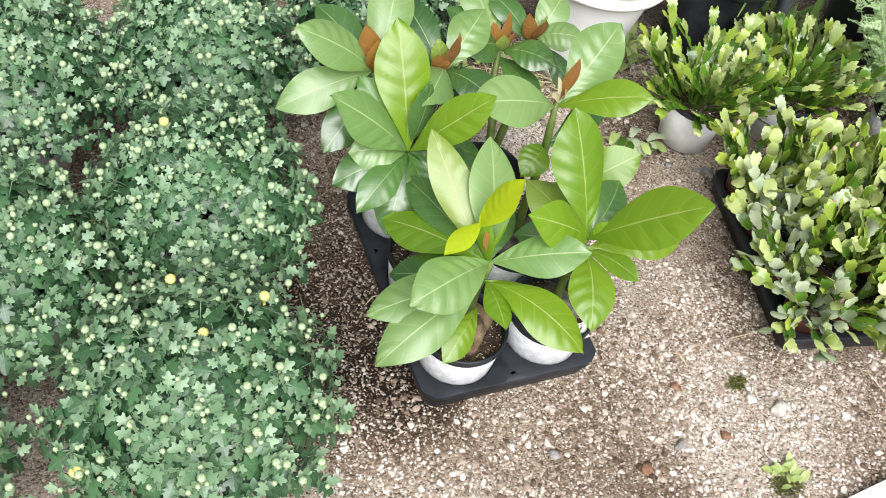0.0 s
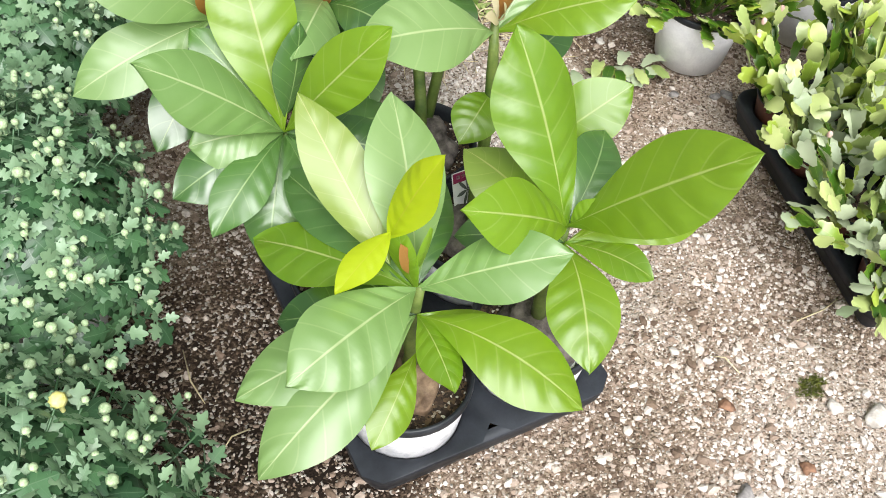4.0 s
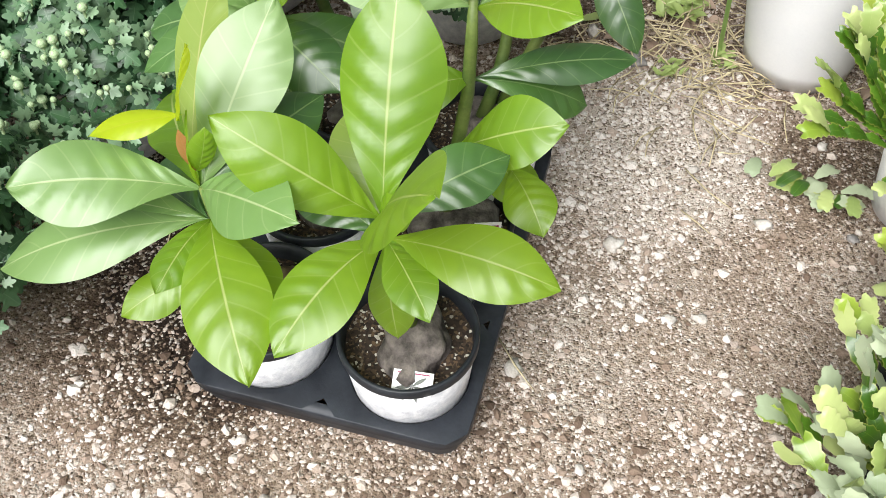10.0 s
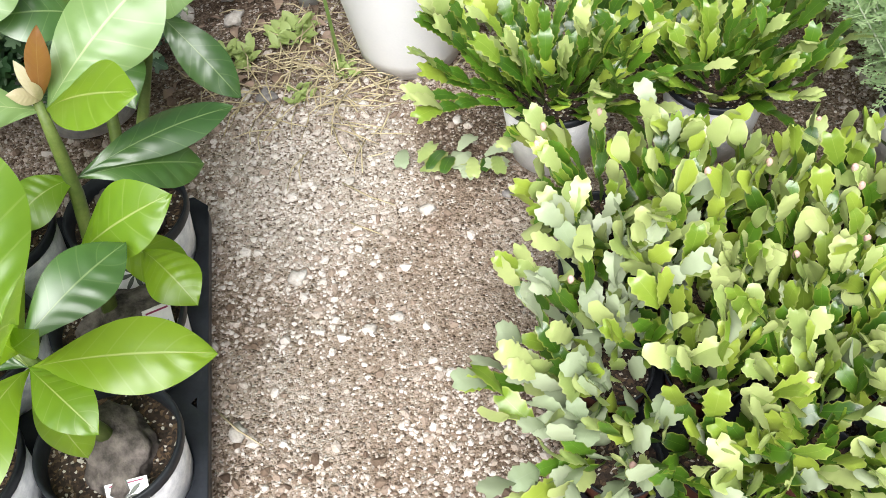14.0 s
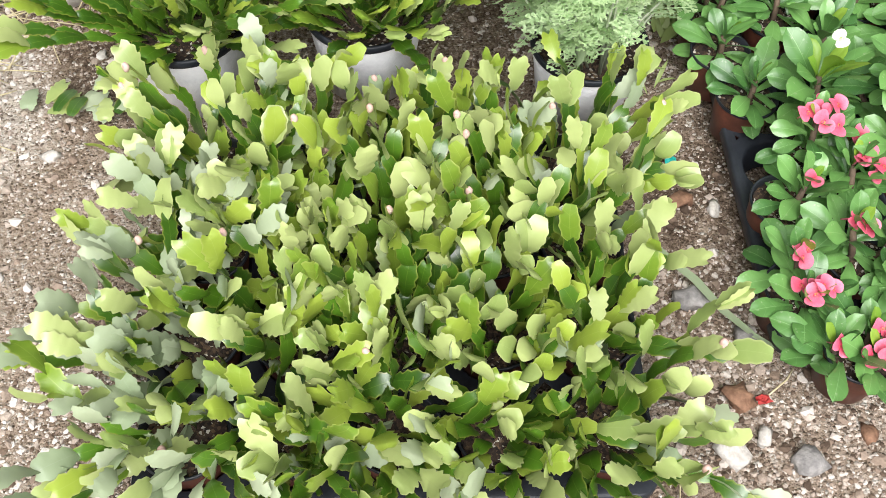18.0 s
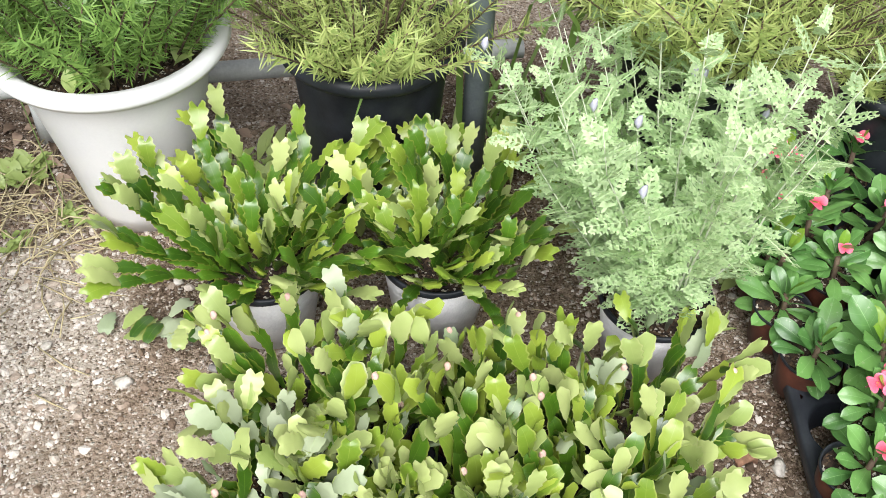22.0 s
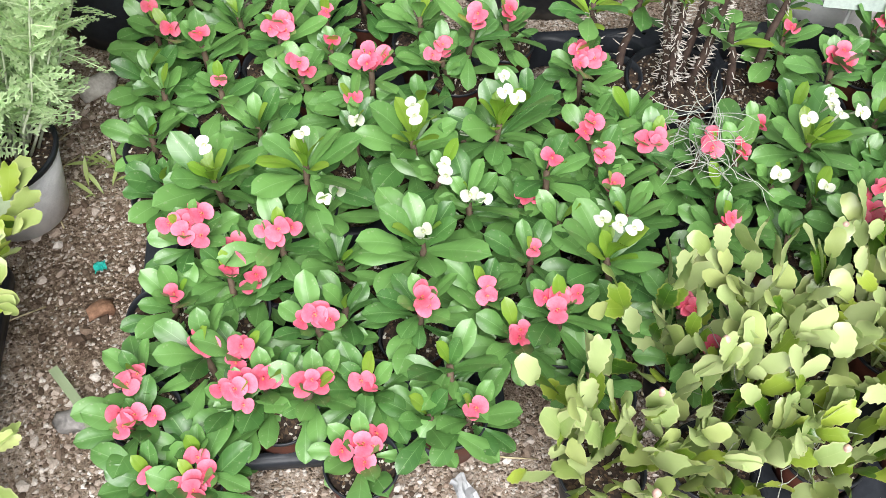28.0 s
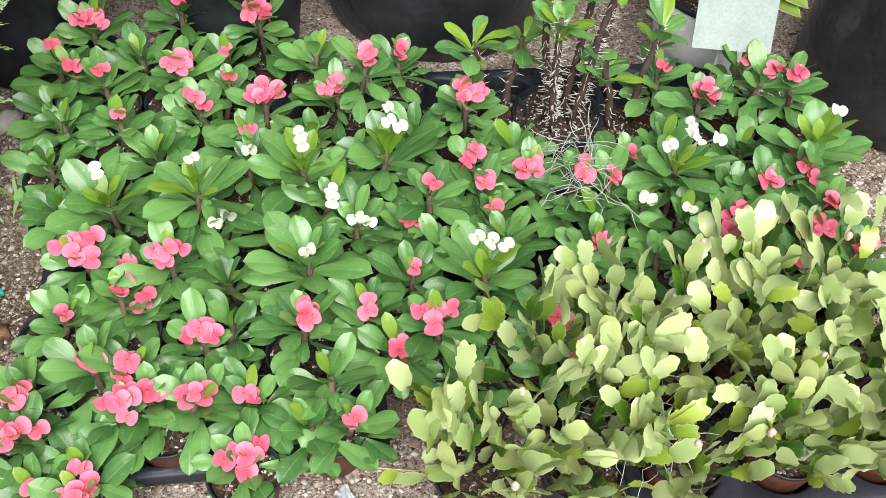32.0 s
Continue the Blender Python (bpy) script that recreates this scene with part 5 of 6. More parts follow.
# low leafy plants between the others, in the hind part of the trays and along the edge
FILL = ((1.38, 1.03, 0.14, "g0"), (1.50, 0.985, 0.14, "p1"), (1.63, 0.94, 0.15, "g0"), (1.36, 0.82, 0.13, "g0"), (1.22, 0.85, 0.13, "g0"), (1.225, 0.76, 0.13, "g0"), (1.58, 0.78, 0.14, "g0"), (1.72, 0.74, 0.14, "g0"), (1.75, 0.90, 0.14, "p2"), (1.36, 0.73, 0.13, "g0"), (1.85, 0.68, 0.13, "g0"), (2.12, 0.74, 0.15, "p1"), (2.05, 0.60, 0.15, "g0"), (2.16, 0.56, 0.15, "g0"), (2.10, 0.50, 0.15, "g0"), (1.90, 0.52, 0.14, "g0"), (1.77, 0.52, 0.14, "g0"), (1.83, 0.42, 0.13, "g0"), (1.64, 0.34, 0.12, "g0"), (1.70, 0.40, 0.13, "g0"), (1.95, 0.43, 0.14, "g0"))
for hd in HEADS_0 + HEADS_1 + HEADS_2 + HEADS_3 + HEADS_4 + FILL:
    near = [p for p in POTS if len(p) < 3 and math.hypot(p[0][0] - hd[0], p[0][1] - hd[1]) < 0.066]
    if near:
        near[0].append(hd)
    else:
        POTS.append([hd])
mid = [[sum(h[0] for h in p) / len(p), sum(h[1] for h in p) / len(p)] for p in POTS]
for turn in range(40):
    for a in range(len(mid)):
        for b in range(a):
            dx, dy = mid[a][0] - mid[b][0], mid[a][1] - mid[b][1]
            gap = max(1e-4, math.hypot(dx, dy))
            if gap < 0.088:
                push = (0.088 - gap) / gap * 0.4
                mid[a][0] += dx * push
                mid[a][1] += dy * push
                mid[b][0] -= dx * push
                mid[b][1] -= dy * push
for k, (p, (mx, my)) in enumerate(zip(POTS, mid)):
    crown_of_thorns(mx, my, 0.012, [(h[0] - mx, h[1] - my, h[2], h[3]) for h in p], 300 + 7 * k)

# second group of holiday cactus, in front of the flowers
tray2 = tray_mesh("growing_tray", 3, 2, 0.125, 0.125, 0.053, 0.055, M_TRAY, 0.006)
tray_thing("growing_tray", tray2, em @ pose(0.925, 0.040, 0), "black plastic growing tray with pale cactus pots", "growing trays")
for i in range(5):
    for j in range(2):
        q = em @ Vector((0.80 + (i - 2) * 0.125, 0.040 + (j - 0.5) * 0.125, 0.012))
        if i == 0 and j == 1:
            continue
        small_cactus(q.x, q.y, 400 + 10 * i + j, 15, q.z if i > 1 else 0.0, wall=M_BROWNPOT if i > 1 else M_BLACK, segs=SEG_PALE, weights=(2, 3, 4, 3, 4, 3), tips=(5, 4, 5, 1, 0, 3), height=1.0, label="tall pale green holiday cactus in a %s pot" % ("brown" if i > 1 else "black"), steps=(3, 5), tilt=(4, 34), push=(0.0, -0.24 if j == 0 else 0.0))


# ---- big pots at the back ----
def needle_bush(seed, stems, R, H, mat, needle=0.022, lean=0.6, per=34, bare=0.0):
    rng = random.Random(seed)
    p = Pile()
    wood = Pile()
    for s in range(stems):
        a = rng.uniform(0, 6.28)
        u = math.sqrt(rng.random())
        d = Vector((math.cos(a) * lean * u, math.sin(a) * lean * u, 1)).normalized()
        b = Vector((math.cos(a), math.sin(a), 0)) * R * 0.75 * u
        L = H * rng.uniform(0.5, 1.05)
        bend = Vector((rng.uniform(-0.2, 0.2), rng.uniform(-0.2, 0.2), 0))
        pts = [b + d * L * k / 4 + bend * L * (k / 4) ** 2 for k in range(5)]
        v, f = tube_data(pts, [0.0022, 0.002, 0.0017, 0.0014, 0.001], 4)
        wood.add(v, f)
        for j in range(per):
            k = bare + (1 - bare) * (j + 1.5) / (per + 1.5)
            i = min(3, int(k * 4))
            q = pts[i] + (pts[i + 1] - pts[i]) * (k * 4 - i)
            ax = (pts[i + 1] - pts[i]).normalized()
            b2 = rng.uniform(0, 6.28)
            side = ax.orthogonal().normalized()
            side = Matrix.Rotation(b2, 3, ax) @ side
            t = (side + ax * rng.uniform(0.5, 1.0)).normalized() * needle * rng.uniform(0.7, 1.2)
            w = ax.cross(side) * 0.0011
            p.add([q - w, q + w, q + t * 0.6 + w * 0.9, q + t, q + t * 0.6 - w * 0.9], [(0, 1, 2, 3, 4)], [(0.3, 0), (0.7, 0), (0.7, 0.6), (0.5, 1), (0.3, 0.6)])
    return p.mesh("needles", mat, False), wood.mesh("twigs", M_BARK)


def big_pot(x, y, r, rb, h, mat, label, bush=None, rimw=0.016, name="rosemary_bush"):
    t = thing(name, pose(x, y, 0), label, "potted shrub")
    part("pot_wall", lathe("pot_wall", [(rb * 0.8, 0.002), (rb, 0.0)] + [(rb + (r * 0.95 - rb) * (0.85 * k / 9 + 0.15 * (k / 9) ** 3), (h - 0.024) * k / 9) for k in range(1, 10)], mat, 56), t)
    part("pot_rim", lathe("pot_rim", [(r * 0.965, h - 0.026), (r + rimw * 0.7, h - 0.022), (r + rimw, h - 0.012), (r + rimw * 0.8, h), (r, h + 0.001), (r * 0.94, h - 0.008), (r * 0.78, h * 0.84)], mat, 56), t)
    part("soil", lathe("soil", [(0.0, h - 0.035), (r * 0.5, h - 0.032), (r * 0.87, h - 0.036)], M_SOIL, 36), t)
    if bush:
        tagged(part("needle_layer", bush[0], t, pose(0, 0, h - 0.04)), kind="stuff")
        tagged(part("twig_layer", bush[1], t, pose(0, 0, h - 0.04)), kind="stuff")
    return t


bushA = needle_bush(1, 120, 0.15, 0.40, M_ROSE, 0.027, 0.75, 130, 0.22)
bushB = needle_bush(2, 95, 0.12, 0.27, M_ROSEY, 0.025, 1.0, 90, 0.10)
bushC = needle_bush(3, 190, 0.13, 0.46, M_ROSEY, 0.029, 1.15, 110, 0.08)
big_pot(0.328, 1.350, 0.155, 0.088, 0.330, M_CREAM, "green rosemary in a large white flared pot", bushA, 0.02)
big_pot(0.705, 1.325, 0.130, 0.10, 0.30, M_BLACK, "yellow-green rosemary in a large black pot", bushB)
big_pot(1.225, 1.250, 0.140, 0.105, 0.29, M_BLACK, "pale rosemary in a deep black pot", bushC)
big_pot(1.560, 1.150, 0.118, 0.09, 0.24, M_BLACK, "sparse rosemary in a black pot", bushB)


def weed_tuft(name, x, y, seed, n, L, W, mat, label, category, up=0.4, z=0.0):
    rng = random.Random(seed)
    t = thing(name, pose(x, y, z), label, category)
    v, f, u = blade(L, W, elliptic, 7, 2, L * 0.1, 0.2, seed=seed)
    me = mesh_from("leaf", v, f, mat, u)
    for k in range(n):
        a = rng.uniform(0, 6.28)
        d = Vector((math.cos(a), math.sin(a), up * rng.uniform(0.2, 2.2)))
        b = Vector((rng.uniform(-1, 1), rng.uniform(-1, 1), 0.0)) * L * 0.8 + Vector((0, 0, 0.002))
        part("leaf", me, t, aim(b, b + d, (0, 0, 1)) @ Matrix.Scale(rng.uniform(0.6, 1.2), 4))
    return t


# silver fern-leaved lavender
def fern_lavender(x, y):
    t = thing("fern_lavender", pose(x, y, 0), "silvery fern-leaved lavender in a small white pot", "potted plant")
    pot_parts(t, 0.078, 0.060, 0.13, M_WHITE, M_BLACK, 0.88, 0.012)
    rng = random.Random(12)
    tops = []
    for s in range(52):
        a = rng.uniform(0, 6.28)
        u = math.sqrt(rng.random())
        b = Vector((math.cos(a), math.sin(a), 0)) * 0.05 * u
        d = Vector((math.cos(a) * 0.54 * u - 0.05 + rng.uniform(-0.1, 0.1), math.sin(a) * 0.5 * u + 0.24, 1)).normalized()
        L = rng.uniform(0.26, 0.48)
        pts = [b + d * L * k / 5 + Vector((rng.uniform(-0.006, 0.006), rng.uniform(-0.006, 0.006), 0)) for k in range(6)]
        stalk = part("stem", tube("stem", pts, [0.0022, 0.0019, 0.0016, 0.0013, 0.0009, 0.0005], M_LAVST, 5), t, pose(0, 0, 0.115))
        p = Pile()
        tops.append((pts[-1], d))
        nodes = 12
        for j in range(nodes):
            k = 0.17 + 0.83 * (j + rng.uniform(-0.3, 0.3)) / nodes
            k = min(0.99, k)
            i = min(4, int(k * 5))
            q = pts[i] + (pts[i + 1] - pts[i]) * (k * 5 - i)
            for sgn in (0, 1):
                ang = j * 1.57 + sgn * 3.14 + s + rng.uniform(-0.5, 0.5)
                side = Matrix.Rotation(ang, 3, d) @ d.orthogonal().normalized()
                g = (side + d * rng.uniform(0.2, 1.3)).normalized()
                LL = rng.uniform(0.030, 0.064) * (1.1 - 0.30 * k)
                nn = (d.cross(g) + Vector((rng.uniform(-0.3, 0.3), rng.uniform(-0.3, 0.3), rng.uniform(-0.2, 0.2)))).normalized()
                nn = (nn - g * nn.dot(g)).normalized()
                sag = Vector((0, 0, -rng.uniform(0.0, 0.3)))
                spread = [q + (g + sag * (e / 6)) * LL * e / 6 for e in range(7)]
                for e in range(1, 7):
                    w = spread[e]
                    for sd in (-1, 1):
                        pl = LL * rng.uniform(0.26, 0.44) * (1.05 - 0.6 * e / 6)
                        way = (nn * sd + g * rng.uniform(0.4, 0.8) + Vector((0, 0, rng.uniform(-0.15, 0.15)))).normalized()
                        lobe = way.cross(g.cross(nn)).normalized()
                        for turn, size in ((0.0, 1.0), (0.7, 0.6), (-0.7, 0.6)):
                            o = w + way * pl * (0.0 if turn == 0.0 else 0.4)
                            tip = o + (way + lobe * turn).normalized() * pl * size
                            wd = lobe * 0.0020
                            m1 = o + (tip - o) * 0.6
                            p.add([o - wd * 0.6, m1 - wd * 1.3, tip, m1 + wd * 1.3, o + wd * 0.6], [(0, 1, 2, 3, 4)], [(0.4, 0), (0.2, 0.5), (0.5, 1), (0.8, 0.5), (0.6, 0)])
                v, f = tube_data(spread, [0.0008] * 6 + [0.0004], 3)
                p.add(v, f)
        part("fronds", p.mesh("fronds", M_LAV, False), stalk)
    spike = lump("flower_spike", 0.006, M_LAVFL, 3, (0.8, 0.8, 1.6), 0.3, 2)
    for q, d in tops[:9]:
        part("flower_spike", spike, t, Matrix.Translation(q + Vector((0, 0, 0.12))))


fern_lavender(1.025, 0.875)

# steel pole, white pipe
pole = tagged(new("steel_pole", tube("steel_pole", [(0, 0, -0.02), (0, 0, 0.6), (0, 0, 2.4)], [0.019, 0.019, 0.019], M_POLE, 20)), "weathered galvanised steel pole standing in the ground", "pole")
pole.matrix_basis = pose(0.852, 1.235, 0)
pipe = thing("water_pipe", pose(0.11, 1.53, 0.0), "white plastic water pipe held above the ground on short posts", "pipe")
part("pipe", tube("pipe", [(-1.2, 0.05, 0.115), (0.0, 0, 0.115), (0.9, -0.04, 0.115)], [0.018] * 3, M_PIPE, 16), pipe)
part("post", tube("post", [(0.055, 0, -0.01), (0.055, 0, 0.11)], [0.019, 0.019], M_PIPE, 16), pipe)
part("post", tube("post", [(-0.85, 0.04, -0.01), (-0.85, 0.04, 0.11)], [0.019, 0.019], M_PIPE, 16), pipe)


# black planters behind the flowers
def black_planter(x, y, r, h, label, seed, top=0.9):
    t = thing("black_planter", pose(x, y, 0), label, "planter")
    part("pot_wall", lathe("pot_wall", [(r * 0.8, 0), (r * 0.97, 0.004), (r, 0.03), (r * 0.985, h * 0.45), (r * 0.93, h * 0.8), (r * top, h - 0.01), (r * top * 0.9, h)], M_BLACKBAG, 64, 0.008), t)
    part("soil", lathe("soil", [(0, h - 0.006), (r * top * 0.92, h - 0.008)], M_SOIL, 40), t)
    return t


def bag_mat():
    m, t, n, l, b = mat_base("black_pebbled_plastic")
    co = n.new("ShaderNodeTexCoord").outputs["Object"]
    v = n.new("ShaderNodeTexVoronoi")
    v.inputs["Scale"].default_value = 70.0
    v.feature = "SMOOTH_F1"
    l.new(co, v.inputs["Vector"])
    x = noise_tex(n, l, 9.0, 4, co)
    r = ramp(n, [(0.3, (0.008, 0.009, 0.011)), (0.7, (0.030, 0.033, 0.038))])
    l.new(x.outputs[0], r.inputs[0])
    l.new(r.outputs[0], b.inputs["Base Color"])
    b.inputs["Roughness"].default_value = 0.34
    bm = n.new("ShaderNodeBump")
    bm.inputs["Strength"].default_value, bm.inputs["Distance"].default_value = 0.5, 0.004
    l.new(v.outputs["Distance"], bm.inputs["Height"])
    l.new(bm.outputs[0], b.inputs["Normal"])
    return m


M_BLACKBAG = bag_mat()
black_planter(1.925, 1.195, 0.20, 0.29, "large black pebbled plastic planter behind the flowers", 1)
black_planter(2.62, 0.71, 0.19, 0.36, "tall black plastic planter beside the flowers", 2)


# tall thorny stems
def thorny_plant(x, y, seed, stems, tall, label, pot=0.07, thorns=150):
    t = thing("thorny_euphorbia", pose(x, y, 0), label, "potted plant")
    pot_parts(t, pot, pot * 0.8, 0.075, M_BROWNPOT if stems > 3 else M_BLACK, M_BLACK, 0.85, 0.01)
    rng = random.Random(seed)
    for s in range(stems):
        a = s * 2.4 + 0.6
        b = Vector((math.cos(a), math.sin(a), 0)) * pot * 0.5 * math.sqrt((s + 0.3) / stems) + Vector((0, 0, 0.058))
        tip = b + Vector((math.cos(a) * 0.035, math.sin(a) * 0.025, tall * rng.uniform(0.75, 1.1)))
        pts = [b + (tip - b) * k / 5 + Vector((rng.uniform(-0.004, 0.004), 0, 0)) for k in range(6)]
        stem = part("stem", tube("stem", pts, [0.0062, 0.006, 0.0058, 0.0055, 0.005, 0.004], M_THSTEM, 7), t)
        p = Pile()
        for j in range(thorns):
            k = rng.random() * 4.9
            i = int(k)
            q = pts[i] + (pts[i + 1] - pts[i]) * (k - i)
            an = rng.uniform(0, 6.28)
            d = Vector((math.cos(an), math.sin(an), rng.uniform(-0.3, 0.5))).normalized()
            v, f = tube_data([q + d * 0.004, q + d * rng.uniform(0.012, 0.019)], [0.0012, 0.0003], 4)
            p.add(v, f)
        tagged(part("thorn_layer", p.mesh("thorn_layer", M_THORN), stem), kind="stuff")
        for j in range(11):
            an = j * 2.4
            el = radians(rng.uniform(0, 65))
            d = Vector((math.cos(an) * math.cos(el), math.sin(an) * math.cos(el), math.sin(el)))
            o = tip - Vector((0, 0, 0.05 * rng.random()))
            part("leaf", rng.choice(EU + EUL), t, aim(o, o + d, (0, 0, 1)) @ Matrix.Scale(rng.uniform(0.6, 1.0), 4))


thorny_plant(1.965, 0.765, 5, 6, 0.30, "tall crown of thorns with dark stems full of pale spines")
thorny_plant(2.06, 0.72, 6, 2, 0.17, "leafy crown of thorns on two thin stems in a black pot", 0.05, 25)
thorny_plant(1.88, 0.80, 7, 2, 0.16, "small leafy crown of thorns beside the black planter", 0.045, 25)

# plant card and the cream-edged plant behind it
vp = thing("variegated_plant", pose(2.30, 0.88, 0), "cream-edged leafy plant in a white pot", "potted plant")
pot_parts(vp, 0.10, 0.08, 0.17, M_WHITE, M_BLACK, 0.85, 0.012)
rng_v = random.Random(9)
vleaf = mesh_from("leaf", *(lambda d: (d[0], d[1]))(blade(0.085, 0.045, elliptic, 10, 6, 0.008, 0.2)), M_VAR, blade(0.085, 0.045, elliptic, 10, 6, 0.008, 0.2)[2])
for k in range(34):
    a, el = k * 2.4, radians(rng_v.uniform(-25, 70))
    d = Vector((math.cos(a) * math.cos(el), math.sin(a) * math.cos(el), math.sin(el)))
    b = Vector((math.cos(a) * 0.07, math.sin(a) * 0.07, 0.17 + 0.06 * rng_v.random()))
    part("leaf", vleaf, vp, aim(b, b + d, (0, -0.2, 1)) @ Matrix.Scale(rng_v.uniform(0.8, 1.25), 4))
card = thing("plant_card", pose(2.235, 0.755, 0.0, 0, 0, -25), "white plant card on a stake with a grey flower picture", "sign")
part("stake", tube("stake", [(0, 0.004, -0.01), (0, 0.004, 0.2)], [0.003, 0.003], M_WHITE, 6), card)
bm = bmesh.new()
bmesh.ops.create_cube(bm, size=1.0)
bmesh.ops.scale(bm, vec=(0.12, 0.003, 0.17), verts=bm.verts)
bmesh.ops.bevel(bm, geom=bm.edges[:], offset=0.001, segments=1)
me = bpy.data.meshes.new("board")
bm.to_mesh(me)
bm.free()
me.materials.append(M_CARD)
part("board", me, card, pose(0, 0, 0.25, -32, 0, 0))
pic = Pile()
for k in range(9):
    an = k * 2.4
    rr = 0.010 * math.sqrt(k)
    v, f = [], []
    for j in range(10):
        v.append((rr * math.cos(an) + 0.009 * math.cos(j * 0.628), 0, rr * math.sin(an) + 0.009 * math.sin(j * 0.628)))
    pic.add(v, [tuple(range(10))])
part("picture", pic.mesh("picture", M_STONEG), card, pose(0, 0, 0.25, -32, 0, 0) @ pose(0.01, -0.0035, 0.035))

# ---- small things on the ground ----
STONES = ((0.286, 0.967, 0.013, 0), (0.073, 0.888, 0.016, 0), (-0.029, 0.648, 0.014, 0), (0.165, 0.771, 0.010, 0), (0.205, 0.782, 0.010, 0), (0.176, 1.056, 0.009, 0), (0.369, 1.144, 0.011, 0), (0.41, 0.967, 0.010, 1), (0.272, 0.304, 0.021, 0), (0.23, 0.345, 0.013, 0), (0.498, 0.924, 0.012, 1), (0.477, 0.93, 0.011, 1), (1.104, 0.674, 0.018, 2), (1.14, 0.65, 0.012, 0), (0.077, 0.524, 0.009, 0), (0.13, 0.29, 0.012, 2), (0.03, 0.30, 0.014, 1), (1.09, 0.45, 0.02, 1), (1.05, 0.38, 0.022, 2), (1.33, 0.30, 0.016, 0), (1.38, 0.29, 0.013, 1), (1.18, 0.30, 0.013, 2), (0.09, 0.42, 0.012, 2))
FAR_STONES = ((-0.071, 1.552, 0.030, 0), (0.023, 1.515, 0.022, 0), (-0.014, 1.346, 0.016, 0), (0.063, 1.285, 0.020, 1), (0.018, 1.581, 0.016, 1), (-0.061, 0.279, 0.014, 2), (-0.290, 0.403, 0.010, 0), (-0.220, 0.362, 0.012, 1), (1.093, 0.286, 0.022, 1), (1.057, 0.328, 0.013, 0), (1.011, 0.323, 0.022, 0), (1.056, 0.523, 0.026, 1), (1.153, 1.086, 0.030, 0), (0.030, 1.298, 0.014, 0), (-0.129, 1.566, 0.014, 0))
for k, (x, y, s, kind) in enumerate(STONES + FAR_STONES):
    st = new("stone", lump("stone", s * 0.85, (M_STONEW, M_STONEG, M_STONEB)[kind], k + 3, (1.15, 0.85, 0.6), 0.45, 2))
    st.matrix_basis = pose(x, y, ground_z(x, y) + s * 0.3, 0, 0, k * 47)
    tagged(st, ("pale rounded stone lying on the gravel", "grey stone lying on the gravel", "reddish brown stone lying on the gravel")[kind], "stone", "stones on the ground")

cut = thing("cactus_cutting", pose(0.318, 1.055, 0.0, 0, 0, -8), "wilted pale green cactus cutting lying on the ground", "plant cutting")
rng_c = random.Random(8)
for k in range(22):
    x = -0.045 + 0.15 * (k / 22) + rng_c.uniform(-0.01, 0.01)
    y = rng_c.uniform(-0.028, 0.028) * (1.3 - k / 22)
    a = rng_c.uniform(-2.2, 1.2)
    part("segment", rng_c.choice((SEG_LIGHT[4], SEG_LIGHT[4], SEG_LIGHT[4], SEG_LIGHT[1], SEG_LIGHT[6])), cut, aim((x, y, 0.006 + 0.012 * rng_c.random()), (x + math.cos(a), y + math.sin(a), 0.006 + rng_c.uniform(-0.05, 0.3)), (0, 0, 1)) @ Matrix.Scale(0.95, 4))

def moss_patch(x, y, r, seed, n, label):
    rng = random.Random(seed)
    p = Pile()
    for k in range(n):
        a, u = rng.uniform(0, 6.28), math.sqrt(rng.random()) * rng.uniform(0.6, 1.1)
        q = Vector((math.cos(a) * r * 1.25 * u, math.sin(a) * r * 0.9 * u, ground_z(x, y) + 0.004 * (1 - u)))
        d = Vector((rng.uniform(-1, 1), rng.uniform(-1, 1), rng.uniform(0.4, 1.6))).normalized() * rng.uniform(0.004, 0.008)
        w = d.orthogonal().normalized() * 0.0009
        p.add([q - w, q + w, q + d], [(0, 1, 2)])
    ob = new("moss_patch", p.mesh("moss_patch", M_MOSS))
    ob.matrix_basis = pose(x, y, 0)
    return tagged(ob, label, "moss", kind="stuff")


moss_patch(0.225, 0.387, 0.022, 6, 900, "small olive green moss patch on the gravel")
moss_patch(0.19, 0.16, 0.035, 9, 1200, "flat bright moss patch near the plank")
weed_tuft("weed", 0.19, 0.175, 3, 16, 0.03, 0.014, M_WEED, "low green weed growing in the gravel", "weed")
weed_tuft("weed", 0.12, 1.43, 4, 70, 0.035, 0.016, M_WEED, "pale green chickweed growing beside the pipe", "weed", 0.5)
weed_tuft("weed", 0.02, 1.40, 5, 50, 0.035, 0.016, M_WEED, "pale green chickweed growing beside the pipe", "weed", 0.5)
weed_tuft("weed", 1.22, 0.99, 6, 30, 0.04, 0.02, M_WEED, "small leafy weed between the trays", "weed", 0.8)
weed_tuft("weed", 1.12, 0.90, 7, 14, 0.05, 0.007, M_WEED, "thin grassy weed between the trays", "weed", 1.0)
weed_tuft("weed", 2.50, 0.62, 8, 16, 0.05, 0.018, M_WEED, "small leafy weed beside the black planter", "weed", 0.7)
weed_tuft("weed", 0.86, 1.33, 9, 60, 0.10, 0.012, M_WEED, "long-leaved green weeds behind the pots", "weed", 1.2)
weed_tuft("weed", 0.98, 1.36, 11, 70, 0.11, 0.014, M_WEED2, "long-leaved green weeds behind the pots", "weed", 1.4)
weed_tuft("weed", 1.06, 1.28, 12, 60, 0.09, 0.016, M_WEED, "tall leafy weeds behind the lavender", "weed", 1.5)
weed_tuft("weed", 0.52, 1.36, 13, 40, 0.06, 0.020, M_WEED, "small leafy weeds behind the cactus pots", "weed", 0.9)
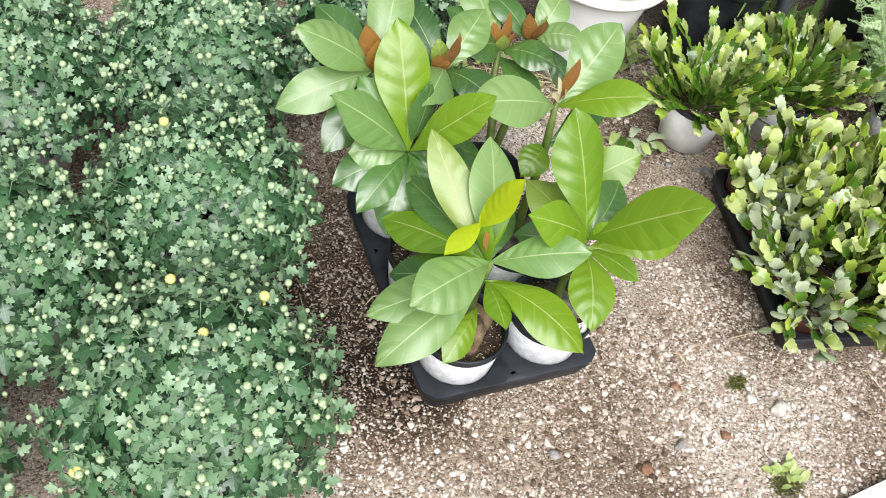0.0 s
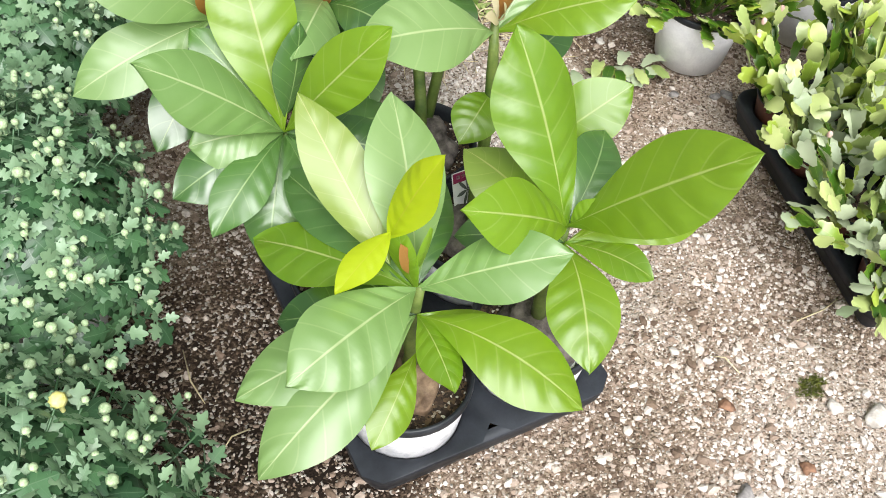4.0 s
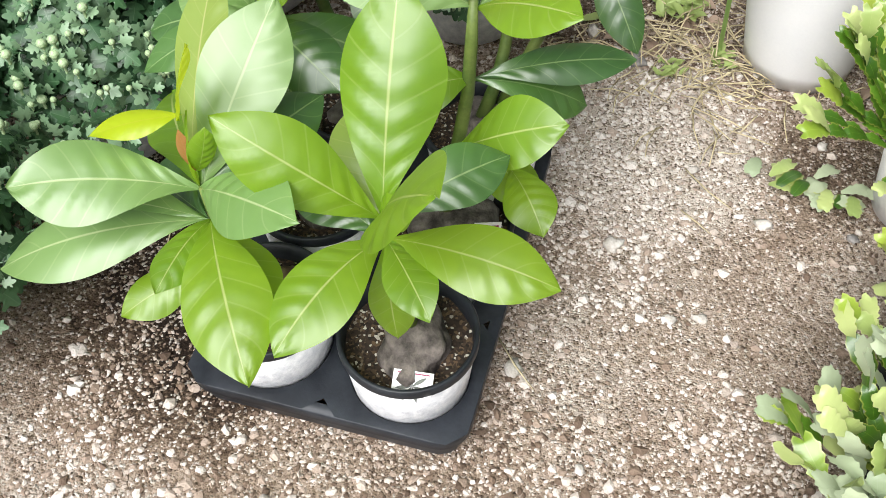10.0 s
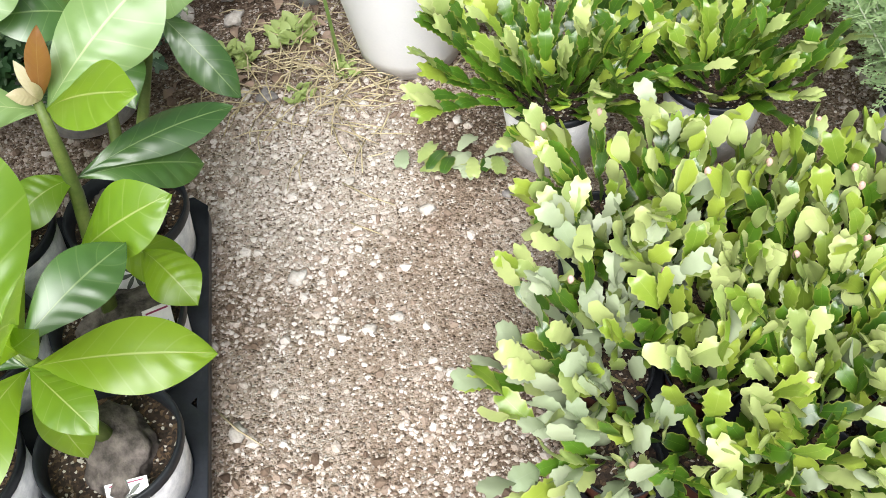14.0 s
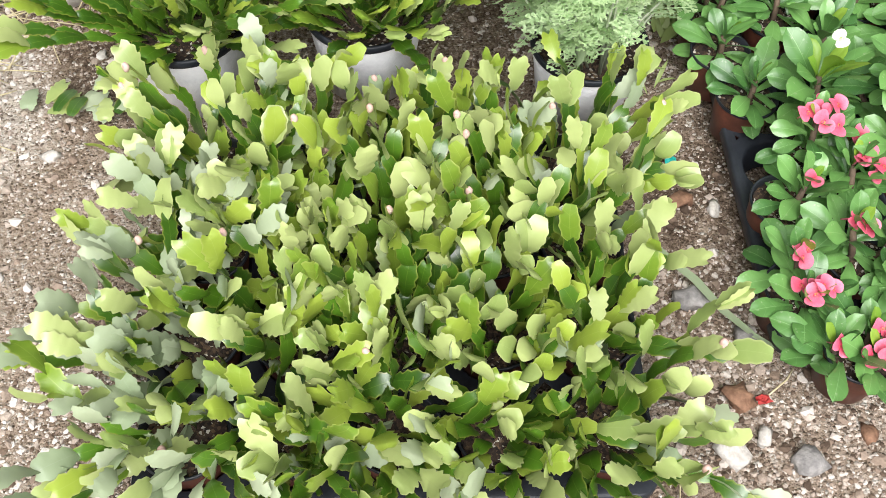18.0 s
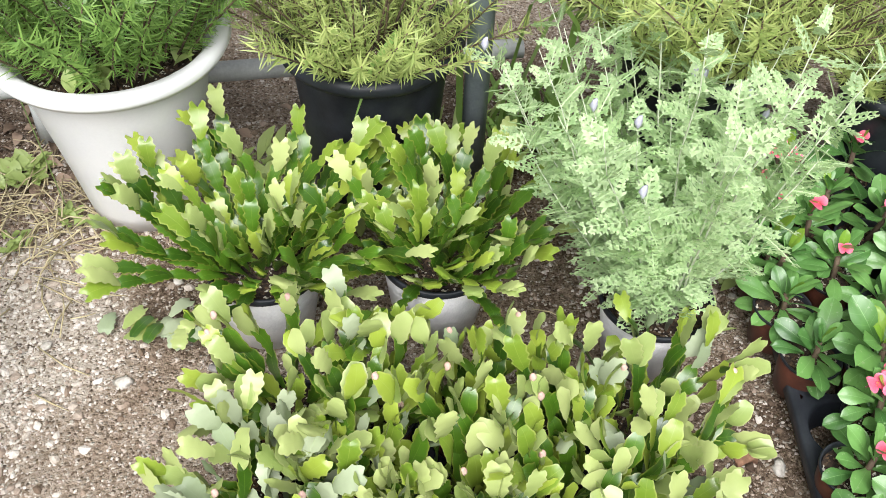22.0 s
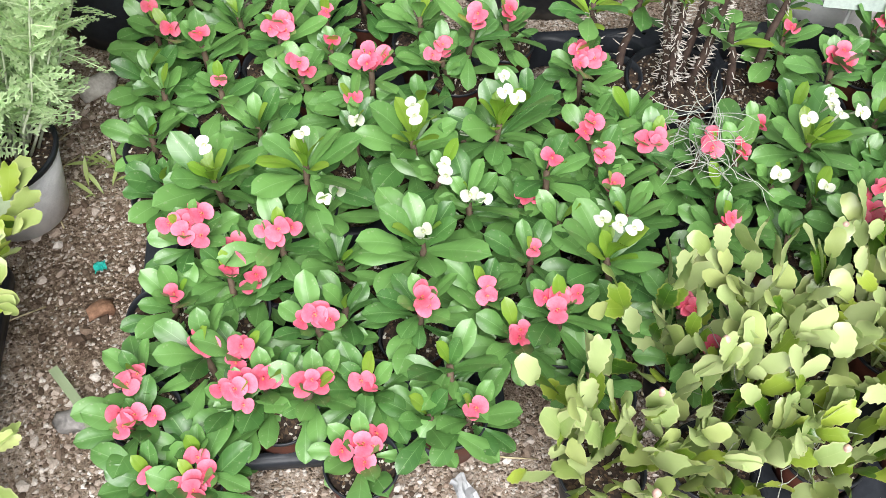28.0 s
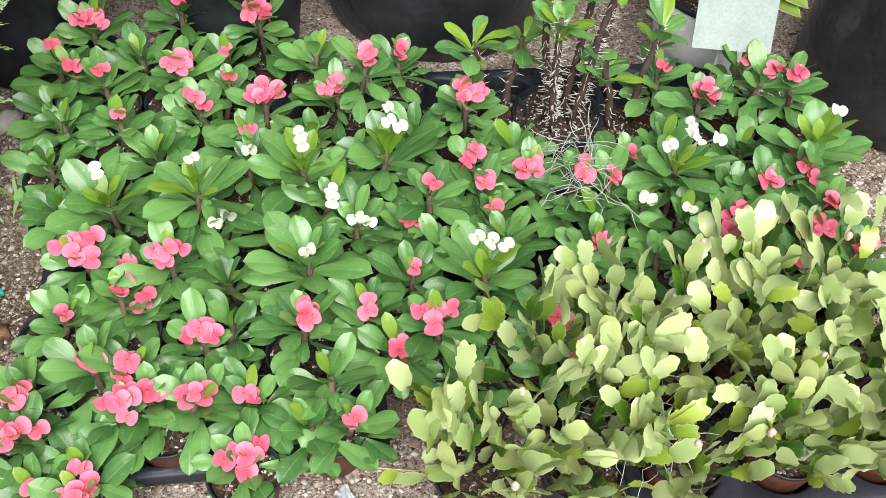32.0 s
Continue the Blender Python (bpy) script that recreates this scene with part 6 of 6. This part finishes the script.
weed_tuft("weed", 0.62, 1.22, 10, 40, 0.05, 0.022, M_WEED, "small leafy weeds behind the cactus pots", "weed", 0.9)
weed_tuft("weed", 0.30, 1.245, 21, 40, 0.036, 0.018, M_WEED, "pale yellow-green seedlings growing on the pot soil", "weed", 1.6, 0.312)
weed_tuft("weed", 0.20, 1.330, 22, 34, 0.036, 0.017, M_WEED, "pale yellow-green seedlings growing on the pot soil", "weed", 1.8, 0.312)
weed_tuft("weed", 0.42, 1.290, 23, 30, 0.034, 0.016, M_WEED, "pale yellow-green seedlings growing on the pot soil", "weed", 1.8, 0.312)
weed_tuft("weed", 0.72, 1.235, 24, 30, 0.018, 0.016, M_WEED, "small pale clover growing on the pot soil", "weed", 0.6, 0.268)
weed_tuft("weed", 0.20, 1.31, 31, 26, 0.022, 0.010, M_WEED, "pale small-leaved weed among dry straw", "weed", 0.5)
weed_tuft("weed", 0.12, 1.27, 32, 22, 0.022, 0.010, M_WEED, "pale small-leaved weed among dry straw", "weed", 0.5)
straw = Pile()
rng_s = random.Random(2)
for k in range(290):
    x, y = (rng_s.gauss(0.17, 0.10), rng_s.gauss(1.32, 0.09)) if k < 220 else (rng_s.uniform(-0.6, 2.2), rng_s.uniform(0.1, 1.5))
    a = rng_s.uniform(0, 6.28)
    L = rng_s.uniform(0.02, 0.06)
    z = ground_z(x, y) + 0.003 + (rng_s.uniform(0, 0.02) if k < 220 else 0)
    v, f = tube_data([(x, y, z), (x + math.cos(a) * L, y + math.sin(a) * L, z + rng_s.uniform(0, 0.012)), (x + math.cos(a + 0.12) * L * 1.7, y + math.sin(a + 0.12) * L * 1.7, z)], [0.0012, 0.0014, 0.0007], 4)
    straw.add(v, f)
tagged(new("dry_straw", straw.mesh("dry_straw", M_STRAW)), "dry straw stalks scattered on the ground", "straw", kind="stuff")

bm = bmesh.new()
bmesh.ops.create_cube(bm, size=1.0)
bmesh.ops.scale(bm, vec=(0.9, 0.09, 0.03), verts=bm.verts)
bmesh.ops.bevel(bm, geom=bm.edges[:], offset=0.003, segments=2)
me = bpy.data.meshes.new("plank")
bm.to_mesh(me)
bm.free()
me.materials.append(M_PLANK)
pk = new("plank", me)
pk.matrix_basis = pose(0.70, 0.07, 0.008, 0, 0, 3)
tagged(pk, "pale painted plank lying along the path edge", "plank")


def scrap(name, x, y, sx, sy, mat, label, seed, rz=0):
    rng = random.Random(seed)
    bm = bmesh.new()
    bmesh.ops.create_grid(bm, x_segments=5, y_segments=5, size=0.5)
    for v in bm.verts:
        v.co = Vector((v.co.x * sx * rng.uniform(0.85, 1.15), v.co.y * sy * rng.uniform(0.85, 1.15), 0.006 + rng.uniform(0, 0.008)))
    bmesh.ops.solidify(bm, geom=bm.faces[:], thickness=0.0012)
    me = bpy.data.meshes.new(name)
    bm.to_mesh(me)
    bm.free()
    me.materials.append(mat)
    ob = new(name, me)
    ob.matrix_basis = pose(x, y, 0, 0, 0, rz)
    return tagged(ob, label, "litter")


scrap("plastic_scrap", 1.228, 0.335, 0.022, 0.026, M_TEAL, "crumpled teal plastic scrap on the gravel", 1, 20)
scrap("plastic_scrap", 1.111, 0.738, 0.015, 0.015, M_TEAL, "tiny teal plastic scrap between the trays", 2)
scrap("plastic_scrap", 1.47, 0.285, 0.02, 0.045, M_FILM, "torn clear white plastic strip on the gravel", 3, 10)
scrap("red_scrap", 1.075, 0.37, 0.016, 0.012, M_REDBIT, "small red scrap on the gravel", 4)
scrap("red_scrap", 1.31, 0.315, 0.012, 0.014, M_REDBIT, "small red scrap on the gravel", 5)


def air_plant(x, y, z, seed, n, label):
    rng = random.Random(seed)
    p = Pile()
    for k in range(n):
        b = Vector((rng.uniform(-0.03, 0.03), rng.uniform(-0.05, 0.05), rng.uniform(-0.01, 0.012)))
        pts = [b]
        d = Vector((rng.uniform(-1, 1), rng.uniform(-1, 1), rng.uniform(-0.2, 0.4))).normalized()
        for j in range(5):
            d = (d + Vector((rng.uniform(-0.7, 0.7), rng.uniform(-0.7, 0.7), rng.uniform(-0.5, 0.3)))).normalized()
            pts.append(pts[-1] + d * 0.014)
        v, f = tube_data(pts, [0.0006] * 5 + [0.0003], 4)
        p.add(v, f)
    ob = new("spanish_moss", p.mesh("spanish_moss", M_AIR))
    ob.matrix_basis = pose(x, y, z)
    return tagged(ob, label, "air plant", kind="stuff")


air_plant(1.898, 0.575, 0.165, 1, 75, "silvery spanish moss tangled over the flowers")
air_plant(1.80, 0.22, 0.13, 2, 45, "silvery spanish moss tangled in the pale cactus")


def dry_leaf_litter():
    rng = random.Random(44)
    p = Pile()
    for k in range(90):
        x, y = (rng.uniform(-0.1, 0.35), rng.uniform(1.30, 1.62)) if k < 60 else (rng.uniform(0.4, 1.6), rng.uniform(1.1, 1.6))
        L = rng.uniform(0.018, 0.04)
        v, f, u = blade(L, L * 0.55, elliptic, 6, 4, L * 0.15, 0.4, 0.0, 0.0, 0.1, rng.uniform(-0.8, 0.8), k)
        p.add(v, f, u, Matrix.Translation((x, y, ground_z(x, y) + 0.004)) @ pose(0, 0, 0, rng.uniform(-15, 15), rng.uniform(-25, 25), rng.uniform(0, 360)))
    tagged(new("dry_leaves", p.mesh("dry_leaves", M_DRY)), "dry brown fallen leaves lying behind the pots", "leaf litter", kind="stuff")


M_DRY = leaf_mat("dry_leaf", (0.12, 0.075, 0.045), (0.36, 0.26, 0.19), (0.40, 0.30, 0.22), 0.7, 0.4, 0.1, 0.5, 4, island=True)
dry_leaf_litter()


def strap_leaf(name, pts, w, mat, label, category):
    """A long grass blade bent through its points."""
    p = Pile()
    pts = [Vector(q) for q in pts]
    verts, uvs, faces = [], [], []
    for i, q in enumerate(pts):
        d = (pts[min(i + 1, len(pts) - 1)] - pts[max(0, i - 1)]).normalized()
        side = d.cross(Vector((0, 0, 1))).normalized() * w * (1 - (i / (len(pts) - 0.7)) ** 3)
        for k, u in ((-1, 0.0), (0, 0.5), (1, 1.0)):
            verts.append(q + side * k - Vector((0, 0, 0.15 * w if k == 0 else 0)))
            uvs.append((u, i / (len(pts) - 1)))
    for i in range(len(pts) - 1):
        for k in range(2):
            a = 3 * i + k
            faces.append((a, a + 1, a + 4, a + 3))
    ob = new(name, mesh_from(name, verts, faces, mat, uvs))
    return tagged(ob, label, category)


strap_leaf("fallen_leaf", [(1.035, 0.60, 0.012), (1.06, 0.54, 0.02), (1.075, 0.49, 0.02), (1.10, 0.45, 0.014), (1.13, 0.42, 0.008)], 0.006, M_CACTS, "long narrow grey-green leaf fallen between the trays", "leaf")
for k, (x, y, dx, dy, h) in enumerate(((0.90, 1.28, 0.06, -0.06, 0.40), (0.80, 1.26, -0.08, -0.04, 0.36), (0.92, 1.30, 0.12, -0.02, 0.34), (0.20, 1.33, -0.07, -0.03, 0.50), (0.86, 1.34, -0.03, 0.05, 0.46), (0.98, 1.24, 0.05, 0.02, 0.36))):
    strap_leaf("grass_blade", [(x, y, 0.0), (x + dx * 0.2, y + dy * 0.2, h * 0.55), (x + dx * 0.5, y + dy * 0.5, h * 0.92), (x + dx * 0.9, y + dy * 0.9, h), (x + dx * 1.4, y + dy * 1.4, h * 0.9), (x + dx * 1.8, y + dy * 1.8, h * 0.66)], 0.008, M_WEED2, "long arching green grass blade behind the pots", "grass")
